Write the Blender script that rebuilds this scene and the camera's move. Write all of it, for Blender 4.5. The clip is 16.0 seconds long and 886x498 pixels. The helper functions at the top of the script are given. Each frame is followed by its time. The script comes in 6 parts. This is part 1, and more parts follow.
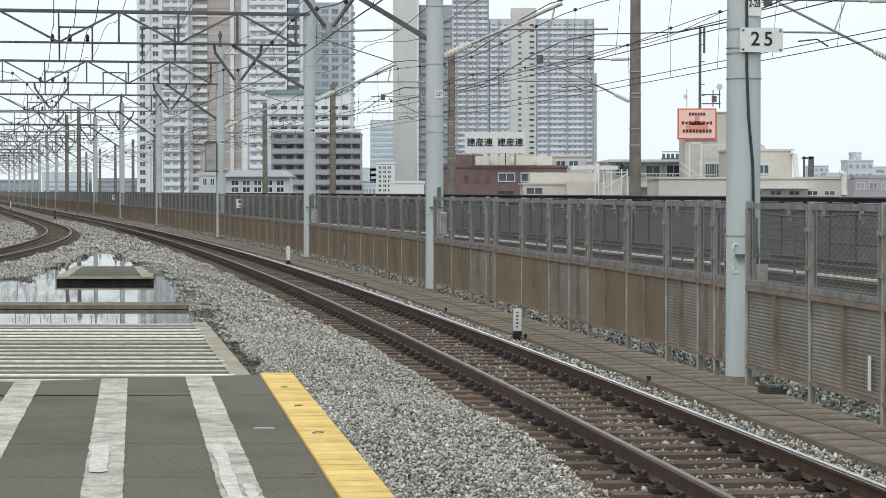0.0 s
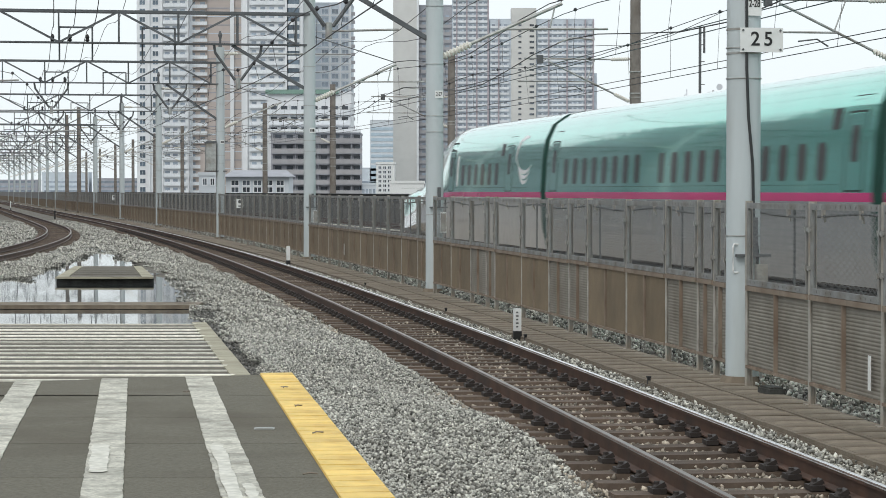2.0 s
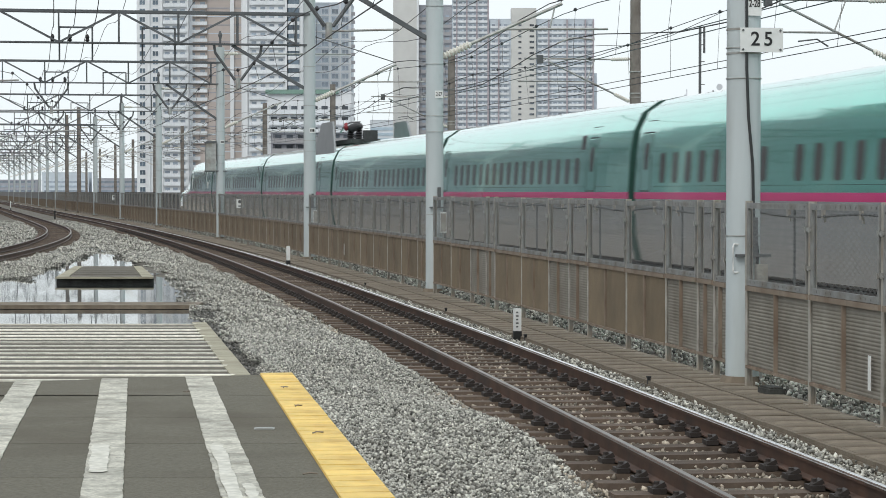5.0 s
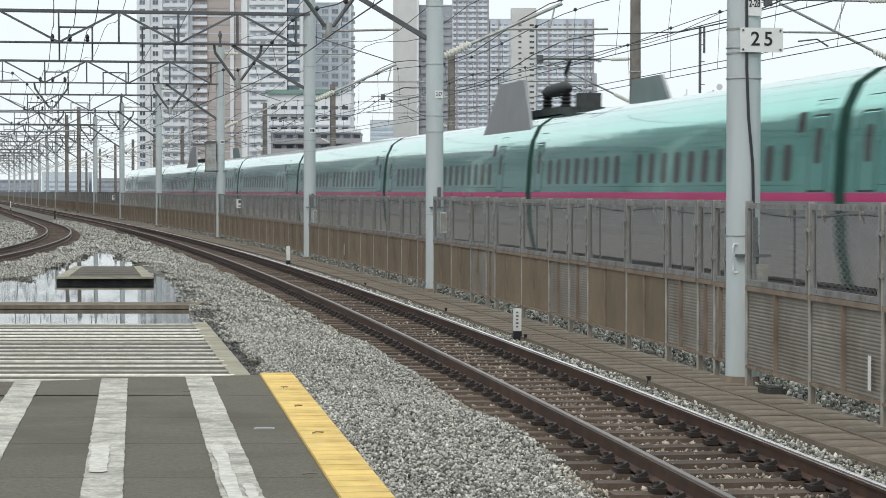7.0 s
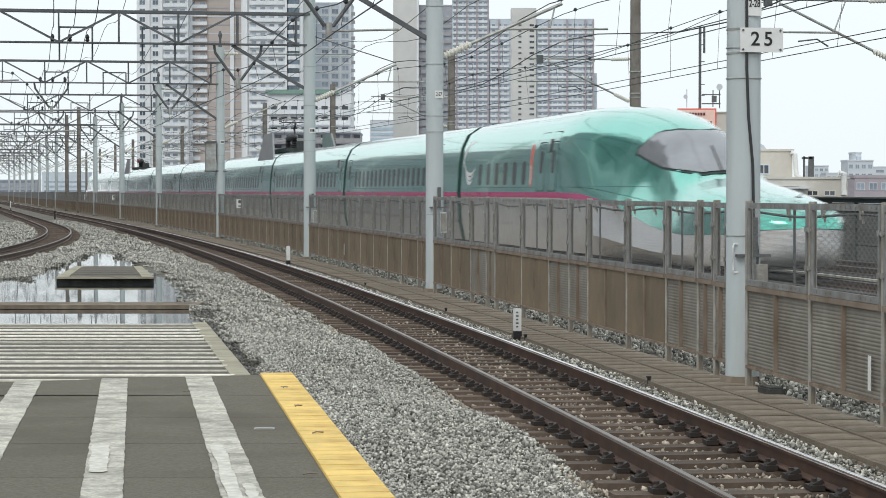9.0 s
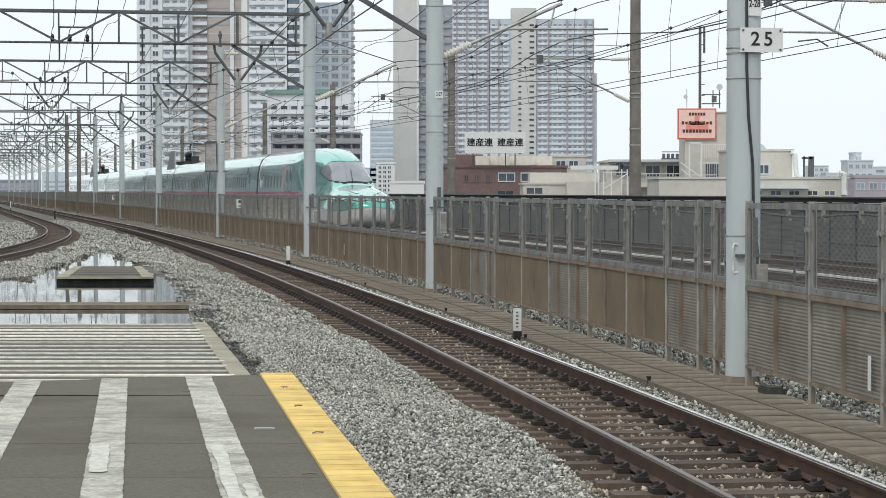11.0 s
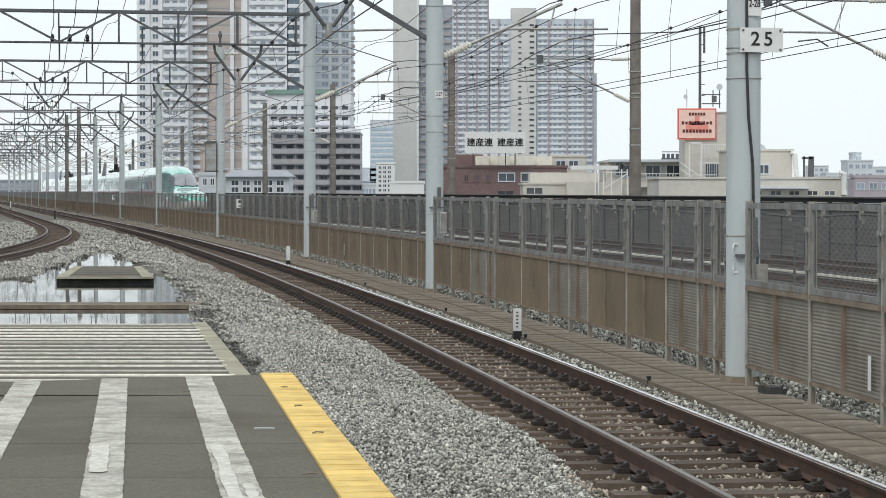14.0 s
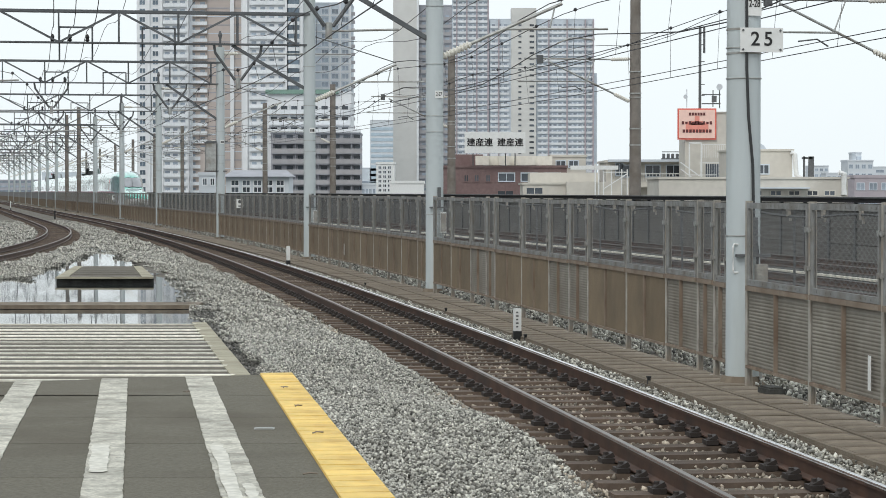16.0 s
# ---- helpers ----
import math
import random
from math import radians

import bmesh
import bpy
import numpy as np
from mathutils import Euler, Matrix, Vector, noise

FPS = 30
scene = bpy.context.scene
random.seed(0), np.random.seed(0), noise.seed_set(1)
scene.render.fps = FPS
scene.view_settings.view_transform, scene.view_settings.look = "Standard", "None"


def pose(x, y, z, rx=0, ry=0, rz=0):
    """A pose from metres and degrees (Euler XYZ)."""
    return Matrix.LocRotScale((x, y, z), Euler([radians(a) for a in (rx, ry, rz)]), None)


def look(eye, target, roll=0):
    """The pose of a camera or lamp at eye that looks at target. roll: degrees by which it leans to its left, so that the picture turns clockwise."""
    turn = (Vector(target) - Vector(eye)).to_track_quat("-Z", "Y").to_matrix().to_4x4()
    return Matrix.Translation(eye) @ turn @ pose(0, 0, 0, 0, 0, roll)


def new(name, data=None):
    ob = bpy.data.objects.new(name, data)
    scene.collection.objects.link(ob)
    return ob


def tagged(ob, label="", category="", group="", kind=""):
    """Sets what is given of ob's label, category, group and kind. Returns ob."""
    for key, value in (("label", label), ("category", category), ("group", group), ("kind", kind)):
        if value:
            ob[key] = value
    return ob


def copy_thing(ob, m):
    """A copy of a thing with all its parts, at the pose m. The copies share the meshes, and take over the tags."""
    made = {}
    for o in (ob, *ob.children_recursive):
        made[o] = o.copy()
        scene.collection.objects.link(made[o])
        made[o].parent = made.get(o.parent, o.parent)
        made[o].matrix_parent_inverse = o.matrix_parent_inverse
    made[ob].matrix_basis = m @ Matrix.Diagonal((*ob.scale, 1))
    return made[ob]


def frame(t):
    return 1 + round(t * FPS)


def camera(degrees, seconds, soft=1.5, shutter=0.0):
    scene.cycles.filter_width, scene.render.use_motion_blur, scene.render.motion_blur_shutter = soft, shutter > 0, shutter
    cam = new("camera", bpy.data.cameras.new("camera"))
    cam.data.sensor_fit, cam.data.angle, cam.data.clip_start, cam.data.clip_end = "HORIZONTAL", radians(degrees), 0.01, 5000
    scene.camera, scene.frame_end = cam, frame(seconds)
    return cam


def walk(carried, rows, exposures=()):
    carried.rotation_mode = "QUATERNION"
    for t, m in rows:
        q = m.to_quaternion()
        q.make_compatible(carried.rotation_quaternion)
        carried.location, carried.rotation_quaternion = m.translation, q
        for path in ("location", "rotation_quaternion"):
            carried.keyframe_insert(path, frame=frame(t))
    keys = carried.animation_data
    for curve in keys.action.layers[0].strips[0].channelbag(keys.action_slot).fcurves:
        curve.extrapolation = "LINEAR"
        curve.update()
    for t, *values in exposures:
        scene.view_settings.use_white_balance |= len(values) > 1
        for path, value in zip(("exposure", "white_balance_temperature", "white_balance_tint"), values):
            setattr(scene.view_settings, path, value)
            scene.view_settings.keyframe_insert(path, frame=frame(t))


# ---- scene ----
# camera on its stand at the end of the platform
cam = camera(22.18, 16.0, soft=0.7, shutter=0.35)
EYE = pose(0, 0, 1.925, 90 - 1.468, 0, 0)
walk(cam, [(0.0, EYE), (16.0, EYE)], exposures=((0.0, 0.0), (16.0, 0.0)))

# ---- daylight: bright overcast ----
world = bpy.data.worlds.new("overcast_sky")
scene.world = world
world.use_nodes = True
wn, wl = world.node_tree.nodes, world.node_tree.links
wn.clear()
sky = wn.new("ShaderNodeTexSky")
sky.sky_type, sky.sun_disc = "NISHITA", False
sky.sun_elevation, sky.sun_rotation = radians(52), radians(200)
sky.air_density, sky.dust_density, sky.ozone_density = 1.0, 4.0, 1.0
scaled = wn.new("ShaderNodeMix")
scaled.data_type = "RGBA"
scaled.inputs["Factor"].default_value = 0.88
scaled.inputs["B"].default_value = (7.95, 8.6, 8.85, 1)
bg = wn.new("ShaderNodeBackground")
bg.inputs["Strength"].default_value = 0.126
wo = wn.new("ShaderNodeOutputWorld")
wl.new(sky.outputs["Color"], scaled.inputs["A"])
wl.new(scaled.outputs["Result"], bg.inputs["Color"])
wl.new(bg.outputs["Background"], wo.inputs["Surface"])
sun = new("sun", bpy.data.lights.new("sun", "SUN"))
sun.data.energy, sun.data.angle, sun.data.color = 0.9, radians(25), (1.0, 0.96, 0.9)
sun.matrix_world = look((-30, -60, 90), (0, 30, 0))


# ---- materials ----
def mat(name, col, rough=0.7, metal=0.0, var=0.25, scale=6.0, bump=0.0, bscale=60.0, dirt=None, dscale=1.2, rand=0.0,
        spec=0.5, stretch=(1, 1, 1)):
    """Base colour with a fine and a coarse variation, optional stains, bump and a change from piece to piece."""
    m = bpy.data.materials.new(name)
    m.use_nodes = True
    n, l = m.node_tree.nodes, m.node_tree.links
    b = n["Principled BSDF"]
    b.inputs["Roughness"].default_value, b.inputs["Metallic"].default_value = rough, metal
    b.inputs["Specular IOR Level"].default_value = spec
    tc = n.new("ShaderNodeTexCoord")
    mp = n.new("ShaderNodeMapping")
    mp.inputs["Scale"].default_value = stretch
    l.new(tc.outputs["Object"], mp.inputs["Vector"])
    fine = n.new("ShaderNodeTexNoise")
    fine.inputs["Scale"].default_value, fine.inputs["Detail"].default_value = scale, 6
    l.new(mp.outputs["Vector"], fine.inputs["Vector"])
    ramp = n.new("ShaderNodeMapRange")
    ramp.inputs["From Min"].default_value, ramp.inputs["From Max"].default_value = 0.3, 0.7
    ramp.inputs["To Min"].default_value, ramp.inputs["To Max"].default_value = 1 - var, 1 + var
    l.new(fine.outputs["Fac"], ramp.inputs["Value"])
    mul = n.new("ShaderNodeMix")
    mul.data_type, mul.blend_type = "RGBA", "MULTIPLY"
    mul.inputs["Factor"].default_value = 1
    mul.inputs["A"].default_value = (*col, 1)
    l.new(ramp.outputs["Result"], mul.inputs["B"])
    out = mul.outputs["Result"]
    if dirt:
        big = n.new("ShaderNodeTexNoise")
        big.inputs["Scale"].default_value, big.inputs["Detail"].default_value = dscale, 5
        l.new(mp.outputs["Vector"], big.inputs["Vector"])
        r2 = n.new("ShaderNodeMapRange")
        r2.inputs["From Min"].default_value, r2.inputs["From Max"].default_value = 0.45, 0.72
        l.new(big.outputs["Fac"], r2.inputs["Value"])
        mx = n.new("ShaderNodeMix")
        mx.data_type = "RGBA"
        l.new(r2.outputs["Result"], mx.inputs["Factor"])
        l.new(out, mx.inputs["A"])
        mx.inputs["B"].default_value = (*dirt, 1)
        out = mx.outputs["Result"]
    if rand:
        oi = n.new("ShaderNodeObjectInfo")
        ge = n.new("ShaderNodeNewGeometry")
        ad = n.new("ShaderNodeMath")
        ad.operation = "ADD"
        l.new(oi.outputs["Random"], ad.inputs[0])
        l.new(ge.outputs["Random Per Island"], ad.inputs[1])
        fr = n.new("ShaderNodeMath")
        fr.operation = "FRACT"
        l.new(ad.outputs[0], fr.inputs[0])
        r3 = n.new("ShaderNodeMapRange")
        r3.inputs["To Min"].default_value, r3.inputs["To Max"].default_value = 1 - rand, 1 + rand
        l.new(fr.outputs[0], r3.inputs["Value"])
        m3 = n.new("ShaderNodeMix")
        m3.data_type, m3.blend_type = "RGBA", "MULTIPLY"
        m3.inputs["Factor"].default_value = 1
        l.new(out, m3.inputs["A"])
        l.new(r3.outputs["Result"], m3.inputs["B"])
        out = m3.outputs["Result"]
    l.new(out, b.inputs["Base Color"])
    if bump:
        bn = n.new("ShaderNodeTexNoise")
        bn.inputs["Scale"].default_value, bn.inputs["Detail"].default_value = bscale, 4
        l.new(mp.outputs["Vector"], bn.inputs["Vector"])
        bu = n.new("ShaderNodeBump")
        bu.inputs["Strength"].default_value, bu.inputs["Distance"].default_value = bump, 0.02
        l.new(bn.outputs["Fac"], bu.inputs["Height"])
        l.new(bu.outputs["Normal"], b.inputs["Normal"])
    return m


STONE = mat("crushed_stone", (0.4, 0.39, 0.35), 0.9, var=0.4, scale=14, rand=0.75)
BED = mat("ballast_bed", (0.16, 0.148, 0.125), 0.95, var=0.6, scale=14, bump=1.0, bscale=16, dirt=(0.12, 0.1, 0.08), dscale=0.4)
RUSTSTONE = mat("rusty_stone", (0.33, 0.285, 0.23), 0.9, var=0.3, scale=12, rand=0.75)
SLEEPER = mat("sleeper_concrete", (0.118, 0.085, 0.063), 0.85, var=0.3, scale=9, bump=0.3, dirt=(0.085, 0.062, 0.048), dscale=3, rand=0.25)
RAIL = mat("rusted_rail", (0.096, 0.052, 0.035), 0.6, 0.3, var=0.3, scale=5, dirt=(0.05, 0.034, 0.028), dscale=2)
SHINE = mat("polished_steel", (0.95, 0.95, 0.95), 0.36, 1.0, var=0.08, scale=3)
DULLSHINE = mat("dull_steel", (0.24, 0.22, 0.2), 0.4, 0.9, var=0.1, scale=3)
CLIP = mat("fastening_iron", (0.035, 0.028, 0.025), 0.6, 0.2, var=0.3)
CONC = mat("trough_concrete", (0.215, 0.178, 0.135), 0.88, var=0.3, scale=7, bump=0.4, dirt=(0.12, 0.092, 0.066), dscale=2.2, rand=0.1)
CONC_PALE = mat("pale_concrete", (0.4, 0.37, 0.28), 0.9, var=0.15, scale=4, bump=0.3, dirt=(0.24, 0.215, 0.16), dscale=2)
DECKC = mat("deck_slab", (0.12, 0.106, 0.082), 0.9, var=0.25, scale=4, bump=0.3, dirt=(0.13, 0.115, 0.1), dscale=1.4, rand=0.1)
NOSING = mat("white_nosing", (0.74, 0.71, 0.62), 0.7, var=0.2, scale=9, rand=0.3)
PLAT = mat("platform_asphalt", (0.13, 0.119, 0.09), 0.88, var=0.24, scale=70, bump=0.5, bscale=110, dirt=(0.095, 0.082, 0.058), dscale=1.6, rand=0.1)
LINEW = mat("worn_white_line", (0.54, 0.52, 0.45), 0.8, var=0.28, scale=60, bump=0.4, dirt=(0.29, 0.272, 0.23), dscale=9, rand=0.14)
FRESHW = mat("fresh_white_paint", (0.66, 0.64, 0.57), 0.7, var=0.2, scale=30, dirt=(0.5, 0.48, 0.41), dscale=12)
YELLOW = mat("yellow_edge_tile", (0.86, 0.6, 0.165), 0.6, var=0.16, scale=9, bump=0.2, dirt=(0.56, 0.34, 0.075), dscale=5, rand=0.07)
POLE = mat("pale_pole_paint", (0.5, 0.55, 0.565), 0.6, 0.0, var=0.07, scale=3, bump=0.1, dirt=(0.38, 0.41, 0.4), dscale=2, stretch=(1, 1, 0.15))
GALV = mat("galvanised_steel", (0.4, 0.41, 0.4), 0.55, 0.5, var=0.18, scale=8, dirt=(0.27, 0.25, 0.22), dscale=3)
POST = mat("weathered_post", (0.42, 0.4, 0.36), 0.7, 0.2, var=0.2, scale=6, dirt=(0.24, 0.19, 0.14), dscale=2.5)
STEELDARK = mat("dark_steel", (0.12, 0.125, 0.13), 0.6, 0.3, var=0.2)
GANTRY = mat("gantry_steel", (0.11, 0.118, 0.125), 0.6, 0.3, var=0.2, scale=3)
BROWNPANEL = mat("brown_noise_panel", (0.2, 0.152, 0.097), 0.75, 0.0, var=0.12, scale=3, bump=0.25, bscale=90, dirt=(0.15, 0.115, 0.076), dscale=1.2, rand=0.12)
GREYPANEL = mat("grey_louvre_panel", (0.235, 0.217, 0.184), 0.7, 0.1, var=0.12, scale=4, dirt=(0.17, 0.15, 0.122), dscale=1.5, rand=0.1)
BROWNFRAME = mat("brown_frame", (0.25, 0.2, 0.155), 0.7, 0.1, var=0.2, scale=6, dirt=(0.17, 0.12, 0.085), dscale=3)
MESHM = mat("mesh_steel", (0.25, 0.255, 0.255), 0.6, 0.4, var=0.15)
WALLP = mat("barrier_panel", (0.135, 0.13, 0.12), 0.85, var=0.12, scale=3, dirt=(0.1, 0.097, 0.09), dscale=0.8, rand=0.12)
COPING = mat("dark_coping", (0.028, 0.028, 0.03), 0.7, var=0.2)
BROWNPOLE = mat("aged_concrete_pole", (0.21, 0.19, 0.17), 0.85, var=0.15, scale=4, bump=0.2, dirt=(0.14, 0.118, 0.098), dscale=1.4)
WIRE = mat("wire_metal", (0.06, 0.06, 0.065), 0.5, 0.6, var=0.1)
PORC = mat("white_porcelain", (0.68, 0.66, 0.6), 0.25, var=0.08)
WHITE = mat("white_plate", (0.74, 0.75, 0.74), 0.5, var=0.06, scale=5)
BLACK = mat("black_paint", (0.015, 0.015, 0.016), 0.6, var=0.1)
CABLE = mat("black_cable", (0.03, 0.032, 0.034), 0.5, var=0.1)
GROUND = mat("city_ground", (0.14, 0.14, 0.135), 0.95, var=0.3, scale=0.05)
MOSS = mat("dark_silt", (0.045, 0.045, 0.04), 0.8, var=0.4, scale=5, bump=0.5, bscale=30)
WATER = mat("still_water", (0.05, 0.055, 0.055), 0.03, var=0.2, scale=2)
WATER.node_tree.nodes["Principled BSDF"].inputs["Specular IOR Level"].default_value = 1.0

# ---- small mesh kit ----
UP = Vector((0, 0, 1))


class Shape:
    """Vertices and faces gathered for one mesh; every face may carry a material slot."""

    def __init__(self):
        self.v, self.f, self.m, self.slot = [], [], [], 0

    def add(self, verts, faces):
        k = len(self.v)
        self.v += [tuple(v) for v in verts]
        self.f += [tuple(i + k for i in f) for f in faces]
        self.m += [self.slot] * len(faces)
        return self

    def box(self, c, d, m=None):
        x, y, z = (q / 2 for q in d)
        p = [Vector((sx * x, sy * y, sz * z)) for sz in (-1, 1) for sy in (-1, 1) for sx in (-1, 1)]
        p = [(m @ q if m else q) + Vector(c) for q in p]
        return self.add(p, [(0, 2, 3, 1), (4, 5, 7, 6), (0, 1, 5, 4), (2, 6, 7, 3), (0, 4, 6, 2), (1, 3, 7, 5)])

    def bar(self, a, b, w, h=None):
        """A square bar from a to b, w wide and h high."""
        a, b = Vector(a), Vector(b)
        d = (b - a)
        u = d.cross(UP)
        u = Vector((1, 0, 0)) if u.length < 1e-6 * max(d.length, 1e-9) + 1e-9 else u.normalized()
        w2 = d.normalized().cross(u).normalized()
        h = h or w
        p = [q + u * (sx * w / 2) + w2 * (sy * h / 2) for q in (a, b) for sx, sy in ((-1, -1), (1, -1), (1, 1), (-1, 1))]
        return self.add(p, [(0, 1, 2, 3), (7, 6, 5, 4), (0, 4, 5, 1), (1, 5, 6, 2), (2, 6, 7, 3), (3, 7, 4, 0)])

    def tube(self, pts, r, n=8, r2=None, caps=True):
        """A round tube through pts, radius r to r2."""
        pts = [Vector(p) for p in pts]
        r2 = r if r2 is None else r2
        rings = []
        for i, p in enumerate(pts):
            d = (pts[min(i + 1, len(pts) - 1)] - pts[max(i - 1, 0)]).normalized()
            u = d.cross(UP)
            u = Vector((1, 0, 0)) if u.length < 1e-4 else u.normalized()
            w = d.cross(u)
            q = r + (r2 - r) * i / (len(pts) - 1)
            rings.append([p + (u * math.cos(a) + w * math.sin(a)) * q for a in (2 * math.pi * k / n for k in range(n))])
        faces = []
        for i in range(len(rings) - 1):
            for k in range(n):
                faces.append((i * n + k, i * n + (k + 1) % n, (i + 1) * n + (k + 1) % n, (i + 1) * n + k))
        if caps:
            faces += [tuple(range(n))[::-1], tuple((len(rings) - 1) * n + k for k in range(n))]
        return self.add([v for r_ in rings for v in r_], faces)

    def lathe(self, a, b, radii, n=10):
        """Rings of the given radii at even steps from a to b."""
        a, b = Vector(a), Vector(b)
        d = (b - a).normalized()
        u = d.cross(UP)
        u = Vector((1, 0, 0)) if u.length < 1e-4 else u.normalized()
        w = d.cross(u)
        vs, fs = [], []
        for i, q in enumerate(radii):
            p = a.lerp(b, i / (len(radii) - 1))
            vs += [p + (u * math.cos(t) + w * math.sin(t)) * q for t in (2 * math.pi * k / n for k in range(n))]
        for i in range(len(radii) - 1):
            for k in range(n):
                fs.append((i * n + k, i * n + (k + 1) % n, (i + 1) * n + (k + 1) % n, (i + 1) * n + k))
        fs += [tuple(range(n))[::-1], tuple((len(radii) - 1) * n + k for k in range(n))]
        return self.add(vs, fs)

    def mesh(self, name, mats):
        me = bpy.data.meshes.new(name)
        me.from_pydata(self.v, [], self.f)
        for m in mats if isinstance(mats, (list, tuple)) else [mats]:
            me.materials.append(m)
        if max(self.m, default=0):
            me.polygons.foreach_set("material_index", self.m)
        me.update()
        return me


def smooth(me, angle=40):
    me.polygons.foreach_set("use_smooth", [True] * len(me.polygons))
    me.set_sharp_from_angle(angle=radians(angle))
    return me


def part(name, shape, mats, parent=None, label="", m=None, soft=False):
    me = shape if isinstance(shape, bpy.types.Mesh) else shape.mesh(name, mats)
    if soft:
        smooth(me)
    ob = new(name, me)
    if parent:
        ob.parent = parent
    if m:
        ob.matrix_basis = m
    if label:
        ob["label"] = label
    return ob


def thing(name, label, category, m=None, group="", kind=""):
    ob = new(name)
    ob.empty_display_size = 0.2
    if m:
        ob.matrix_basis = m
    return tagged(ob, label, category, group, kind)


# ---- the alignment of the line: a left-hand curve that eases out into a straight ----
S0, STEP = -320, 1.0
SN = int((1000 - S0) / STEP)
_s = S0 + STEP * np.arange(SN)
_c = np.clip(_s, -40, 181)
TH = 0.1213 + 1.0501e-3 * _c - 2.8942e-6 * _c * _c
LX, LY = np.cumsum(-np.sin(TH)) * STEP, np.cumsum(np.cos(TH)) * STEP
LX, LY = LX - LX[-S0] + 4.2267, LY - LY[-S0]


def on(s, o=0.0, z=0.0):
    """The point s metres along the near track, o metres to its right, z above its rails."""
    x, y, t = np.interp(s, _s, LX), np.interp(s, _s, LY), np.interp(s, _s, TH)
    return Vector((float(x + o * math.cos(t)), float(y + o * math.sin(t)), z))


def heading(s):
    return math.degrees(float(np.interp(s, _s, TH)))


def along(s, o=0.0, z=0.0):
    """A pose whose y axis runs along the line."""
    return Matrix.Translation(on(s, o, z)) @ pose(0, 0, 0, 0, 0, heading(s))


def steps(a, b, near=1.0, far=6.0):
    out, s = [], a
    while s < b:
        out.append(s)
        s += near if s < 60 else (near + (far - near) * min((s - 60) / 150, 1))
    return out + [b]


def sweep(shape, profile, ss, off=None, closed=True):
    """Runs a profile of (o, z) points along the line; off(s) shifts it sideways."""
    n = len(profile)
    vs, fs = [], []
    for s in ss:
        d = off(s) if off else 0.0
        vs += [on(s, o + d, z) for o, z in profile]
    for i in range(len(ss) - 1):
        for k in range(n if closed else n - 1):
            a, b = i * n + k, i * n + (k + 1) % n
            fs.append((a, a + n, b + n, b))
    if closed:
        fs += [tuple(range(n)), tuple((len(ss) - 1) * n + k for k in range(n))[::-1]]
    return shape.add(vs, fs)


def left_off(s):
    """How far the other near track lies to the left: it swings away round the platform."""
    return -3.9 - (0.00105 * (128 - s) ** 2 if s < 128 else 0.0)


random.seed(7)
rng = np.random.default_rng(5)

# ---- ground, viaduct and tracks ----
g = Shape().add([(-4000, -1500, -11), (4000, -1500, -11), (4000, 4600, -11), (-4000, 4600, -11)], [(0, 1, 2, 3)])
tagged(part("ground", g, GROUND), "grey city ground far below the railway viaduct", "ground", kind="structure")

bed = Shape()
sweep(bed, [(-26, -0.21), (-26, -1.4), (3.4, -1.4), (3.4, -0.2), (2.1, -0.2), (1.0, -0.215), (-1.3, -0.215), (-4, -0.2)], steps(-60, 620))
tagged(part("track_bed", bed, BED), "grey ballast bed on the viaduct deck", "ballast", kind="structure")
deck = Shape()
sweep(deck, [(3.42, -0.08), (3.42, -1.6), (17.0, -1.6), (17.0, -0.28), (3.9, -0.28), (3.9, -0.08)], steps(-300, 620, 3))
tagged(part("viaduct_deck", deck, CONC), "concrete viaduct deck of the high-speed line", "viaduct", kind="structure")

RAILPROF = [(-0.063, -0.153), (0.063, -0.153), (0.063, -0.142), (0.012, -0.125), (0.009, -0.045), (0.0325, -0.036), (0.0325, -0.006),
            (0.027, -0.001), (-0.027, -0.001), (-0.0325, -0.006), (-0.0325, -0.036), (-0.009, -0.045), (-0.012, -0.125), (-0.063, -0.142)]
HEADPROF = [(-0.034, -0.016), (0.03, -0.016), (0.034, -0.012), (0.03, -0.003), (0.018, 0.0012), (-0.01, 0.0012), (-0.024, -0.003), (-0.0345, -0.0095)]


def rail_pair(track, gauge, z, ss, off, shine):
    for side in (-1, 1):
        o = side * gauge / 2
        r = Shape()
        sweep(r, [(o + a, z + b) for a, b in RAILPROF], ss, off)
        rail = part("rail", r, RAIL, track)
        h = Shape()
        sweep(h, [(o + a, z + b) for a, b in HEADPROF], ss, off)
        part("running_band", h, (DULLSHINE if side < 0 and gauge < 1.2 else shine), rail, "polished running band of the rail")


near_track = thing("near_track", "rusty railway track with concrete sleepers on grey ballast", "railway track", kind="structure")
rail_pair(near_track, 1.132, 0.0, steps(-60, 620), None, SHINE)
left_track = thing("left_track", "rusty curving railway track beside the platform end", "railway track", kind="structure")
rail_pair(left_track, 1.132, 0.0, steps(-20, 620), left_off, DULLSHINE)
fast_track = thing("fast_track", "high-speed railway track on a concrete slab", "railway track", kind="structure")
rail_pair(fast_track, 1.5, 0.2, steps(-300, 620, 3), lambda s: 9.0, STEELDARK)
fast_track_far = thing("fast_track_far", "second high-speed railway track on a concrete slab", "railway track", kind="structure")
rail_pair(fast_track_far, 1.5, 0.2, steps(-300, 620, 3), lambda s: 13.3, STEELDARK)
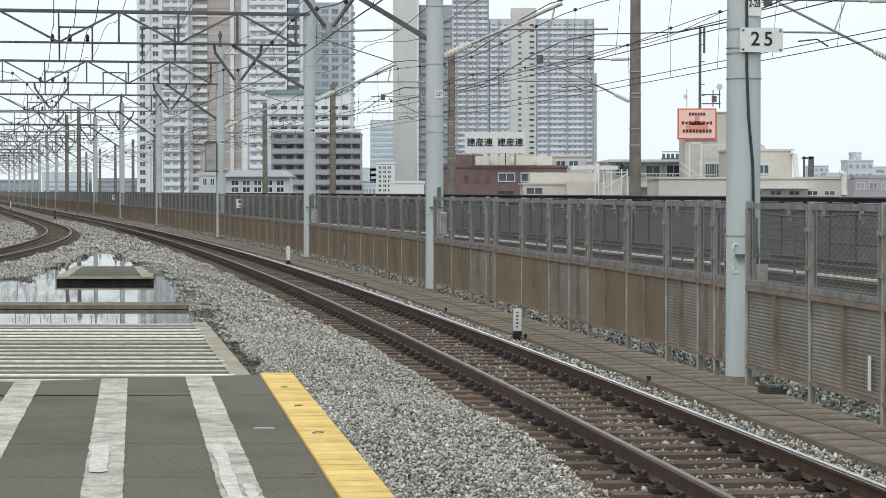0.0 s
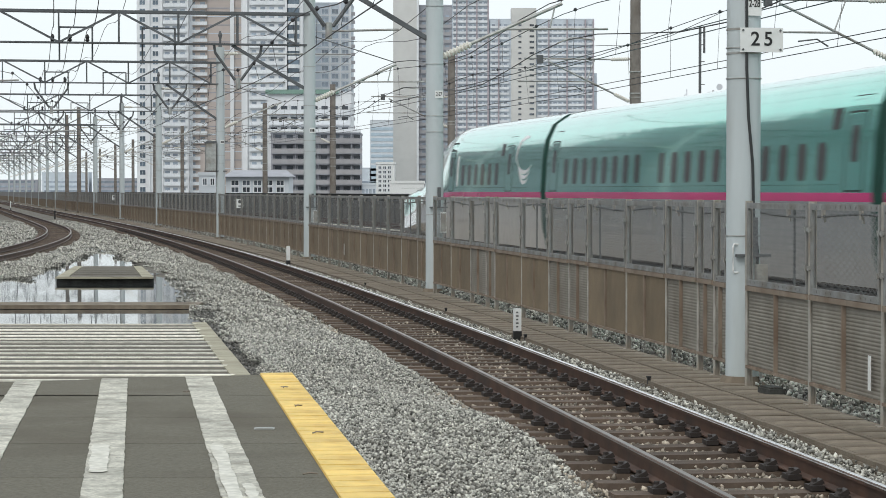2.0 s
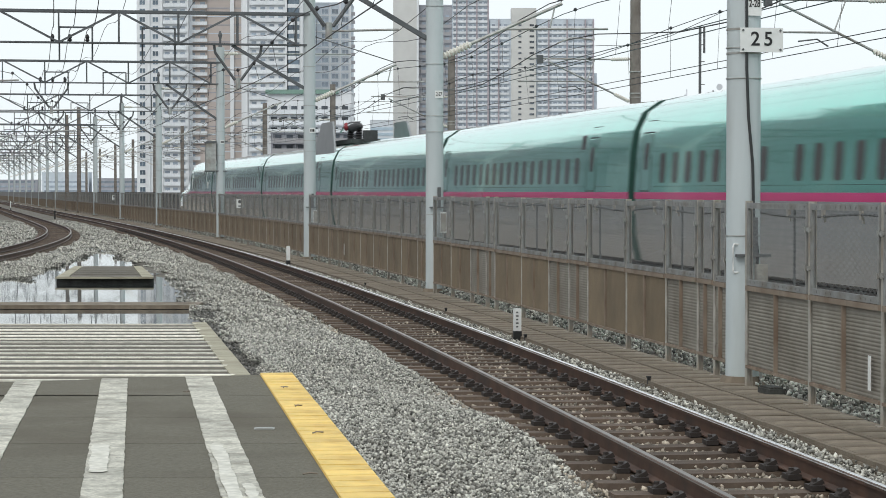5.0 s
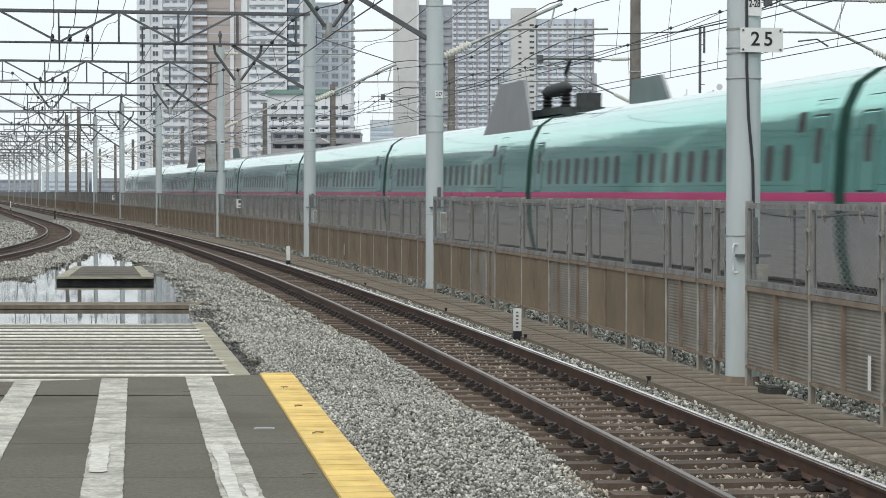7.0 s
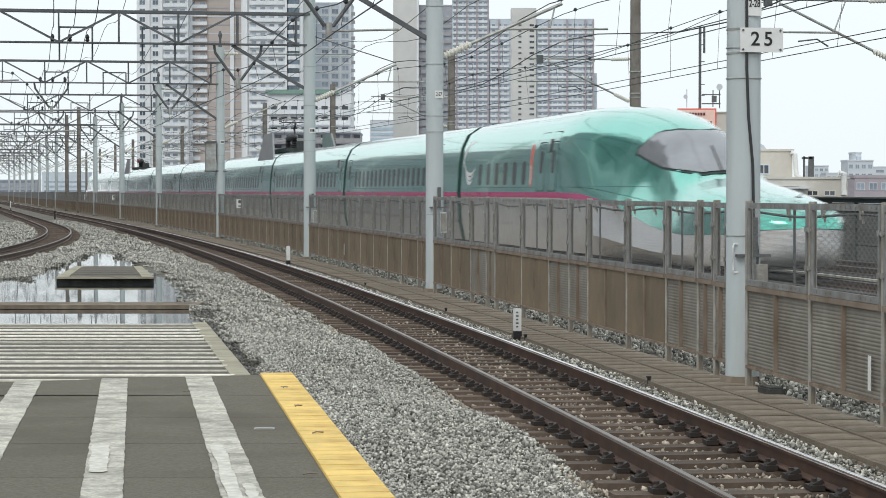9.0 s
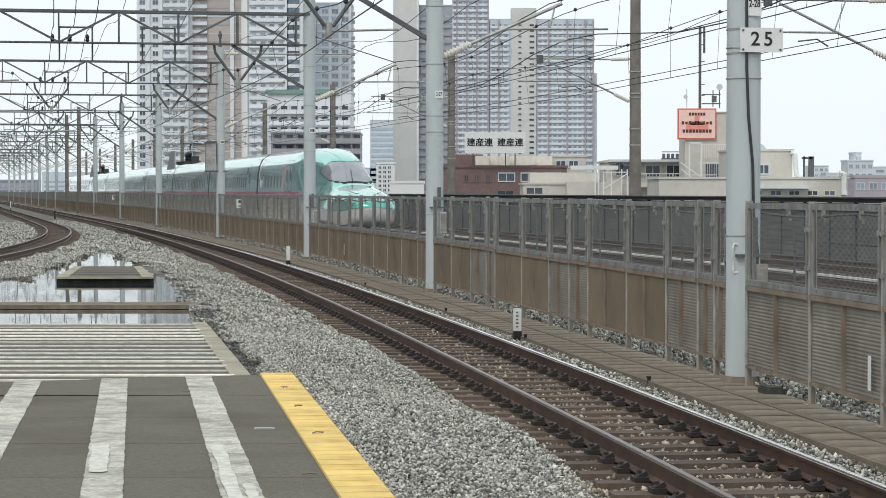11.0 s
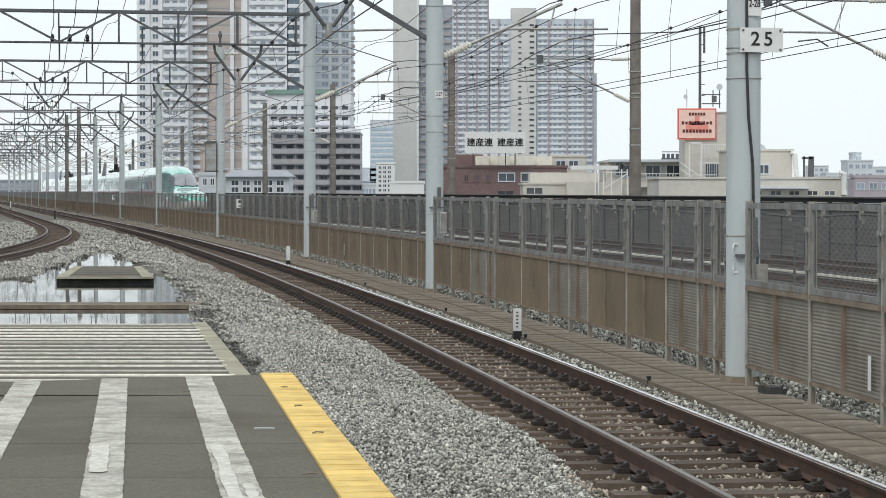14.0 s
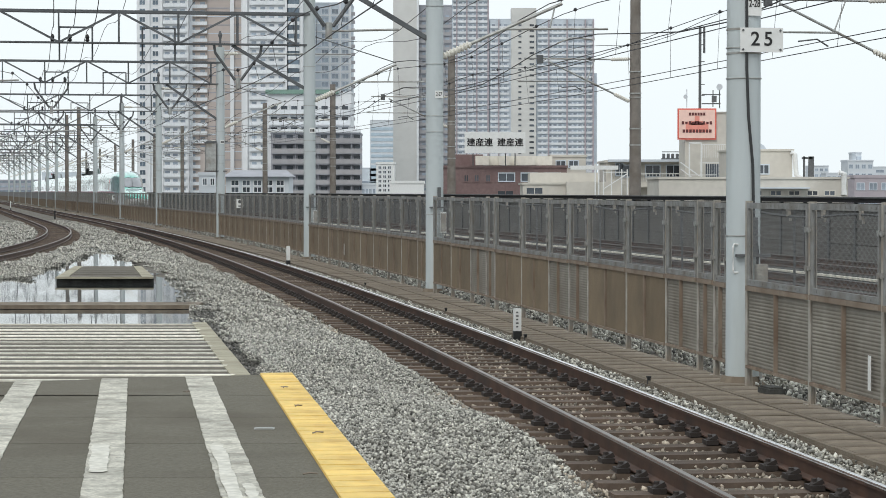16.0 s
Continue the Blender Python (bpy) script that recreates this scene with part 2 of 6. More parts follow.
for tr, o in ((fast_track, 9.0), (fast_track_far, 13.3)):
    sl = Shape()
    sweep(sl, [(o - 1.2, -0.3), (o - 1.2, 0.04), (o + 1.2, 0.04), (o + 1.2, -0.3)], steps(-300, 620, 3))
    part("track_slab", sl, MOSS, tr, "dark stained concrete track slab")

# sleepers with their rail fastenings
SP = 0.575
W = 0.12
prof = [(-W, -0.33), (W, -0.33), (W * 0.86, -0.165), (-W * 0.86, -0.165)]
xs = [-1.0, -0.38, 0.38, 1.0]
vs = [(x, y, z - (0.012 if abs(x) < 0.5 else 0)) for x in xs for y, z in prof]
fs = [(i * 4 + k, i * 4 + (k + 1) % 4, i * 4 + 4 + (k + 1) % 4, i * 4 + 4 + k) for i in range(3) for k in range(4)] + [(3, 2, 1, 0), (12, 13, 14, 15)]
sleeper_mesh = Shape().add(vs, [f[::-1] for f in fs]).mesh("sleeper", SLEEPER)
cl = Shape()
for sx in (-1, 1):
    cl.box((sx * 0.11, 0, -0.15), (0.1, 0.17, 0.036))
    cl.box((sx * 0.092, 0, -0.12), (0.07, 0.1, 0.035), Euler((0, sx * 0.5, 0)).to_matrix())
    cl.lathe((sx * 0.115, 0, -0.15), (sx * 0.115, 0, -0.088), [0.036, 0.036, 0.02, 0.02], 6)
clip_mesh = cl.mesh("rail_clip", CLIP)
far = Shape()
for i in range(790):
    s = -8.25 + i * SP
    if i < 300:
        ob = part("sleeper", sleeper_mesh, None, near_track, m=along(s, random.uniform(-0.01, 0.01), random.uniform(-0.006, 0.004)))
        if i < 230:
            for o in (-0.566, 0.566):
                part("rail_clip", clip_mesh, None, ob, m=pose(o, 0, 0))
    else:
        far.box(on(s, 0, -0.24), (2.0, 0.22, 0.15), Euler((0, 0, radians(heading(s)))).to_matrix())
tagged(part("far_sleeper", far, SLEEPER, near_track), kind="stuff")
far = Shape()
for i in range(560):
    s = 40 + i * 0.6
    far.box(on(s, left_off(s), -0.24), (2.0, 0.22, 0.15), Euler((0, 0, radians(heading(s) - (0.12 * (128 - s) if s < 128 else 0)))).to_matrix())
tagged(part("far_sleeper", far, SLEEPER, left_track), kind="stuff")


# ---- loose ballast stones ----
def stones(name, label, n, place, size, m):
    """Angular stones: bent little octahedra, thrown at random."""
    base = np.array([(1, 0, 0), (0, 1, 0), (-1, 0, 0), (0, -1, 0), (0, 0, 1), (0, 0, -1)], float) * 0.68
    tris = np.array([(0, 1, 4), (1, 2, 4), (2, 3, 4), (3, 0, 4), (1, 0, 5), (2, 1, 5), (3, 2, 5), (0, 3, 5)])
    c = place(n)
    n = len(c)
    v = np.repeat(base[None], n, 0) * (1 + rng.uniform(-0.35, 0.35, (n, 6, 3)))
    v += rng.uniform(-0.2, 0.2, (n, 6, 3))
    v *= (size * rng.uniform(0.55, 1.35, (n, 1, 1))) * rng.uniform(0.6, 1.2, (n, 1, 3))
    q = rng.normal(size=(n, 4))
    q /= np.linalg.norm(q, axis=1)[:, None]
    w, x, y, z = q.T
    R = np.stack([1 - 2 * (y * y + z * z), 2 * (x * y - z * w), 2 * (x * z + y * w), 2 * (x * y + z * w), 1 - 2 * (x * x + z * z),
                  2 * (y * z - x * w), 2 * (x * z - y * w), 2 * (y * z + x * w), 1 - 2 * (x * x + y * y)], -1).reshape(n, 3, 3)
    v = np.einsum("nij,nkj->nki", R, v) + c[:, None]
    f = (tris[None] + 6 * np.arange(n)[:, None, None]).reshape(-1, 3)
    me = bpy.data.meshes.new(name)
    me.vertices.add(n * 6)
    me.vertices.foreach_set("co", v.reshape(-1))
    me.loops.add(len(f) * 3)
    me.loops.foreach_set("vertex_index", f.reshape(-1).astype(np.int32))
    me.polygons.add(len(f))
    me.polygons.foreach_set("loop_start", np.arange(len(f), dtype=np.int32) * 3)
    me.materials.append(m)
    me.update(calc_edges=True)
    return tagged(new(name, me), label, "ballast", kind="stuff")


def line_xy(s, o):
    x, y, t = np.interp(s, _s, LX), np.interp(s, _s, LY), np.interp(s, _s, TH)
    return x + o * np.cos(t), y + o * np.sin(t)


def strip(s0, s1, o0, o1, z, dz, power=1.0, heap=None, keep=None):
    def place(n):
        s = s0 + (s1 - s0) * rng.random(n) ** power
        o = o0 + (o1 - o0) * rng.random(n)
        x, y = line_xy(s, o)
        zz = z + rng.uniform(-dz, dz, n)
        if heap:
            zz += heap(s, o)
        p = np.stack([x, y, zz], -1)
        return p[keep(x, y, s, o)] if keep else p
    return place


trough2 = thing("centre_trough", "dark concrete cable trough with a pale edge between the high-speed tracks", "cable trough", kind="structure")
c2 = Shape()
sweep(c2, [(11.1, -0.3), (11.1, 0.07), (11.6, 0.07), (11.6, -0.3)], steps(-60, 420, 2))
part("trough_body", c2, MOSS, trough2)
c2 = Shape()
sweep(c2, [(11.07, 0.075), (11.07, 0.12), (11.2, 0.12), (11.2, 0.075)], steps(-60, 420, 2))
part("trough_edge", c2, NOSING, trough2, "pale trough edge")


def open_bed(x, y, s, o):
    """Keeps stones off the platform, the trough covers and the pools, and thins the foul strip at the sleeper ends."""
    edge = -2.0 - 0.152 * (y - 25.0)
    wob = 0.25 * np.sin(y * 1.7) + 0.15 * np.sin(y * 4.3)
    mid = (x < edge + 0.02 + wob * np.clip((y - 24) / 12, 0.1, 1) + np.clip((y - 41) * 0.0, 0, 1)) & (y < 96) & (y > 24) & (x > edge - 6.0 + (y - 34) * 0.045)
    tip = np.clip((96 - y) / 42, 0, 1)
    half = np.where(y < 62, 1.75 * tip, 1.25 * np.clip((80 - y) / 18, 0, 1))
    mid &= (y < 54) | (np.abs(x - (-0.1525 * y + 0.1)) < half + wob * 0.3)
    off = np.where(s < 128, -3.9 - 0.00105 * (128 - s) ** 2, -3.9)
    return ~mid & ((y > 13.2) | (x > 0.3)) & (np.abs(o - off) > 1.05)


def shoulder(s, o):
    return 0.03 * np.sin(s * 0.7) + 0.03 * np.sin(o * 5 + s) + 0.05 * np.clip((-o - 1.1) / 1.0, 0, 1)


def near_bed(x, y, s, o):
    return open_bed(x, y, s, o) & (x > -0.75 - 0.137 * (y - 15.6))


stones("ballast_stones", "loose grey crushed stone beside the track", 150000, strip(12.5, 36, -3.4, -1.0, -0.19, 0.028, 1.15, shoulder, near_bed), 0.0225, STONE)
stones("ballast_stones", "loose grey crushed stone beyond the platform end", 95000, strip(30, 76, -9.0, -1.06, -0.195, 0.02, 1.25, shoulder, open_bed), 0.034, STONE)
stones("ballast_stones", "loose grey crushed stone between the two near tracks", 32000, strip(66, 160, -8.0, -1.1, -0.2, 0.02, 1.1, shoulder, open_bed), 0.058, STONE)
stones("ballast_stones", "loose grey crushed stone below the platform edge", 5000, strip(-14, 13, -2.6, -1.05, -0.19, 0.03), 0.06, STONE)
stones("ballast_stones", "rust-stained crushed stone between the sleepers", 34000, strip(9, 70, -1.1, 0.95, -0.212, 0.018, 1.4), 0.031, RUSTSTONE)
stones("ballast_stones", "pale crushed stone between rail and cable trough", 18000, strip(10, 80, 0.8, 1.2, -0.165, 0.03, 1.3), 0.03, STONE)
stones("ballast_stones", "pale crushed stone behind the fence", 20000, strip(14, 110, 2.14, 3.4, -0.085, 0.035, 1.2), 0.038, STONE)

WETSTONE = mat("wet_dark_stone", (0.13, 0.125, 0.112), 0.6, var=0.4, scale=14, rand=0.8)


def kerb_side(n):
    y = rng.uniform(23.2, 42.0, n)
    x = -2.17 - 0.1539 * (y - 25.17) + 0.02 + 0.42 * rng.random(n) ** 1.3
    return np.stack([x, y, -0.195 + rng.uniform(-0.01, 0.02, n)], -1)


stones("wet_stones", "dark wet stones and silt along the drain kerb", 5000, kerb_side, 0.032, WETSTONE)

# ---- cable trough with its covers along the fence ----
trough = Shape()
sweep(trough, [(1.17, -0.24), (1.17, -0.13), (2.14, -0.13), (2.14, -0.24)], steps(-20, 420))
tr = tagged(part("cable_trough", trough, CONC), "brown-stained concrete cable trough beside the track", "cable trough", kind="structure")
cov = Shape()
cov.box((0, 0, 0), (0.455, 0.491, 0.05)).box((0, 0.0, 0.0255), (0.36, 0.43, 0.003))
cover_mesh = cov.mesh("trough_cover", CONC)
for i in range(150):
    s = 10 + i * 0.5
    for k, o in enumerate((1.405, 1.885)):
        part("trough_cover", cover_mesh, None, tr, m=along(s + 0.02 * k, o, -0.118 + random.uniform(-0.003, 0.003) + (0.005 if k else 0)))
farc = Shape()
for i in range(300):
    s = 85 + i * 1.0
    farc.box(on(s, 1.65, -0.118), (0.94, 0.975, 0.05), Euler((0, 0, radians(heading(s)))).to_matrix())
tagged(part("far_trough_cover", farc, CONC, tr), kind="stuff")

# ---- platform ----
PZ0 = 0.92


def edge_x(y):
    return 0.81 - 0.1334 * y


pf = Shape()
outer = [(0.81 + 1.87 - 0.02, -14), (-0.865, 12.39), (-5.4, 10.85), (-2.2, -14)]
vs = [(x, y, z) for z in (-1.0, PZ0 - 0.03) for x, y in outer]
pf.add(vs, [(3, 2, 1, 0), (4, 5, 6, 7)] + [(k, (k + 1) % 4, 4 + (k + 1) % 4, 4 + k) for k in range(4)])
platform = tagged(part("platform", pf, CONC), "grey station platform end with yellow edge tiles and white lines", "platform", kind="structure")
ang = math.atan(0.1334)
end_tan = (12.39 - 10.85) / (-0.865 + 5.4)
# asphalt slabs in rows, with thin joints
row_y = [-13.9, -12.9, -11.8, -10.7, -9.6, -8.5, -7.4, -6.3, -5.2, -4.1, -3.0, -1.9, -0.8, 0.3, 1.4, 2.5, 3.6, 4.7, 5.75, 6.83, 7.9, 8.97, 10.03, 11.1, 12.35]
for j in range(len(row_y) - 1):
    a, b = row_y[j], row_y[j + 1]
    x_r = lambda y: edge_x(y) - 0.165
    sh = Shape()
    ya, yb = a + 0.006, b - 0.006
    last = j == len(row_y) - 2
    def yy(y, x, xr):
        return y + (x - xr) * (end_tan if last and y > 12 else 0.0)
    for left in (-5.2,):
        p = []
        for z in (PZ0 - 0.03, PZ0):
            p += [(left, ya, z), (x_r(ya), ya, z), (x_r(yb), yy(yb, x_r(yb), x_r(yb)), z), (-5.2, yy(yb, -5.2, x_r(yb)), z)]
        sh.add(p, [(3, 2, 1, 0), (4, 5, 6, 7), (0, 1, 5, 4), (1, 2, 6, 5), (2, 3, 7, 6), (3, 0, 4, 7)])
    part("asphalt_slab", sh, PLAT, platform)
# yellow edge tiles
yt = Shape()
LT = 0.6
yt.box((0, 0, 0), (0.176, LT - 0.004, 0.026))
for k in range(4):
    yt.box((0, -LT / 2 + 0.075 + k * 0.15, 0.0165), (0.174, 0.138, 0.01))
tile_mesh = yt.mesh("edge_tile", YELLOW)
for j in range(43):
    y = 12.08 - j * (LT * math.cos(ang))
    part("edge_tile", tile_mesh, None, platform, "ribbed yellow edge tile", m=pose(edge_x(y) - 0.075, y, PZ0 - 0.0135 + 0.002 * (j % 3 == 0), 0, 0, math.degrees(ang)))
# white lines, ground down in places, in short lengths
for x12, x7 in ((-1.31, -0.655), (-1.76, -1.12), (-2.215, -1.585), (-2.67, -2.05)):
    slope = (x12 - x7) / (12.1 - 7.38)
    y = 12.2 + (x12 + 1.31) * 0.34 * 0.9
    while y > -13:
        ln = random.choice((0.3, 0.3, 0.3, 0.6))
        sh = Shape()
        x = x12 + slope * (y - ln / 2 - 12.1)
        nseg = 6
        top, pts = [], []
        for k in range(nseg + 1):
            q = y - ln * k / nseg + (0.004 if k == nseg else 0)
            xc = x12 + slope * (q - 12.1)
            pts.append((xc - 0.07 + random.uniform(-0.003, 0.003), xc + 0.07 + random.uniform(-0.003, 0.003), q))
        vs = [(p[i], p[2], PZ0 + 0.004) for p in pts for i in (0, 1)] + [(p[i], p[2], PZ0 - 0.004) for p in pts for i in (0, 1)]
        fs = [(2 * k, 2 * k + 2, 2 * k + 3, 2 * k + 1) for k in range(nseg)]
        m2 = 2 * (nseg + 1)
        fs += [(2 * k, m2 + 2 * k, m2 + 2 * k + 2, 2 * k + 2) for k in range(nseg)] + [(2 * k + 1, 2 * k + 3, m2 + 2 * k + 3, m2 + 2 * k + 1) for k in range(nseg)]
        sh.add(vs, fs)
        part("line_marking", sh, LINEW, platform, "worn white line marking")
        y -= ln
# bright paint left on two of the lines, with ragged borders
for x12, x7, ya, yb, l_, r_ in ((-1.76, -1.12, 8.0, 8.9, -0.06, 0.012), (-1.31, -0.655, 7.2, 8.95, -0.055, 0.0), (-1.31, -0.655, 7.3, 7.7, 0.012, 0.055)):
    slope = (x12 - x7) / (12.1 - 7.38)
    sh, n = Shape(), 26
    for k in range(n + 1):
        q = ya + (yb - ya) * k / n
        xc = x12 + slope * (q - 12.1)
        cut = 0.03 if k in (0, n) else 0.0
        sh.v += [(xc + l_ + cut * 0.5 + 0.004 * math.sin(k * 0.5) + random.uniform(0, 0.004), q, PZ0 + 0.0075), (xc + r_ - cut + 0.004 * math.sin(k * 0.7 + 1) + random.uniform(-0.004, 0.003), q, PZ0 + 0.0075)]
    sh.f = [(2 * k, 2 * k + 1, 2 * k + 3, 2 * k + 2) for k in range(n)]
    sh.m = [0] * n
    part("paint_patch", sh, FRESHW, platform, "bright white paint patch")
for x, y, rz in ((-0.798, 11.418, 70), (-0.669, 10.436, 60), (-0.516, 9.275, 40), (-0.468, 7.916, 20), (-1.261, 11.164, 80)):
    tw = Shape().tube([(-0.025, 0, 0.006), (0, 0.008, 0.009), (0.03, 0, 0.006)], 0.003, 5).tube([(0, 0.008, 0.009), (0.012, 0.03, 0.007)], 0.002, 4)
    tagged(part("twig", tw, BROWNFRAME, m=pose(x, y, PZ0 + 0.006, 0, 0, rz)), "small dry brown twig on the platform", "twig", "litter on the platform")
mp_ = Shape().box((0, 0, 0), (0.085, 0.06, 0.004)).box((0, 0, 0.003), (0.07, 0.045, 0.002))
tagged(part("metal_plate", mp_, GALV, m=pose(-0.754, 9.518, PZ0 + 0.003, 0, 0, 3)), "small flat metal plate on the platform asphalt", "metal plate")

# ---- covered drain between the tracks, beyond the platform ----
drain = thing("drain_cover", "row of concrete drain covers with pale edges", "drain cover", kind="structure")


def dk_x(y):
    return -2.17 - 0.1539 * (y - 25.17)


for j in range(16):
    y = 23.83 + j * 0.675
    L = 0.53
    xa, xb = -11.5, dk_x(y) - 0.23
    sl2 = Shape().box(((xa + xb) / 2, y, -0.16), (xb - xa, L, 0.1))
    b = part("cover_slab", sl2, DECKC, drain)
    part("cover_edge", Shape().box(((xa + xb) / 2, y + L / 2 + 0.068, -0.145 + random.uniform(-0.004, 0.004)), (xb - xa, 0.115, 0.1)), NOSING, b, "pale edge of the cover")
for j in range(18):
    y = 24.0 + j * 0.6
    p = [(dk_x(y) - 0.22, y), (dk_x(y), y), (dk_x(y + 0.58), y + 0.58), (dk_x(y + 0.58) - 0.22, y + 0.58)]
    k = Shape().add([(a, b, z) for z in (-0.4, -0.095) for a, b in p], [(3, 2, 1, 0), (4, 5, 6, 7)] + [(q, (q + 1) % 4, 4 + (q + 1) % 4, 4 + q) for q in range(4)])
    part("kerb_stone", k, CONC_PALE, drain, "pale concrete kerb stone")
silt = Shape()
silt.add([(dk_x(y) + d, y, -0.2) for y in np.arange(23.0, 41.0, 1.0) for d in (0.005, 0.28)], [(2 * k, 2 * k + 1, 2 * k + 3, 2 * k + 2) for k in range(17)])
tagged(part("silt_strip", silt, MOSS), "dark wet silt along the drain kerb", "silt", kind="structure")
beam = Shape().box((-8.2, 40.85, -0.145), (7.6, 1.1, 0.07))
tagged(part("drain_beam", beam, CONC), "brown concrete beam across the flooded drain", "concrete beam", kind="structure")
slab = thing("drain_slab", "concrete slab with pale borders over the flooded drain", "concrete slab", kind="structure")


def quad_block(pts, z0, z1):
    return Shape().add([(a, b, z) for z in (z0, z1) for a, b in pts], [(3, 2, 1, 0), (4, 5, 6, 7)] + [(q, (q + 1) % 4, 4 + (q + 1) % 4, 4 + q) for q in range(4)])


A, B, C, D = (-8.875, 51.865), (-6.643, 51.865), (-7.922, 59.309), (-9.672, 59.309)
part("slab_body", quad_block([A, B, C, D], -0.33, -0.064), MOSS, slab)
for j in range(5):
    t0, t1 = j / 5 + 0.01, (j + 1) / 5 - 0.01
    le = lambda t: Vector(A).lerp(Vector(D), t)
    ri = lambda t: Vector(B).lerp(Vector(C), t)
    part("slab_plank", quad_block([le(t0).lerp(ri(t0), 0.13), ri(t0).lerp(le(t0), 0.13), ri(t1).lerp(le(t1), 0.13), le(t1).lerp(ri(t1), 0.13)], -0.07, -0.045), DECKC, slab)
    part("slab_border", quad_block([le(t0), le(t0).lerp(ri(t0), 0.12), le(t1).lerp(ri(t1), 0.12), le(t1)], -0.07, -0.04), CONC_PALE, slab)
    part("slab_border", quad_block([ri(t0).lerp(le(t0), 0.12), ri(t0), ri(t1), ri(t1).lerp(le(t1), 0.12)], -0.07, -0.04), CONC_PALE, slab)
part("slab_border", quad_block([(A[0], A[1] - 0.22), (B[0], B[1] - 0.22), B, A], -0.08, -0.042), CONC_PALE, slab)
pool = Shape()
outline = []
for k in range(46):
    y = 33.0 + k * 1.3
    c = -0.1525 * y - 0.1 if y > 54 else None
    tip = max(0.0, (93 - y) / 40)
    w = 1.7 * tip + 0.18 * math.sin(y * 2.1)
    l_, r_ = (c - w, c + w) if c is not None else (-13.5, dk_x(y) + 0.35 + 0.2 * math.sin(y * 1.9))
    outline.append((l_, r_, y))
pool.add([(o[i], o[2], -0.187) for o in outline for i in (0, 1)], [(2 * k, 2 * k + 1, 2 * k + 3, 2 * k + 2) for k in range(45)])
tagged(part("pool", pool, WATER), "still rain water standing in the drain", "water", kind="structure")

# ---- fence between the lines: posts, steel mesh above, panels below ----
FO = 2.05
FRAMEG = mat("dull_galvanised_frame", (0.29, 0.295, 0.29), 0.6, 0.4, var=0.2, scale=8, dirt=(0.2, 0.185, 0.16), dscale=3)


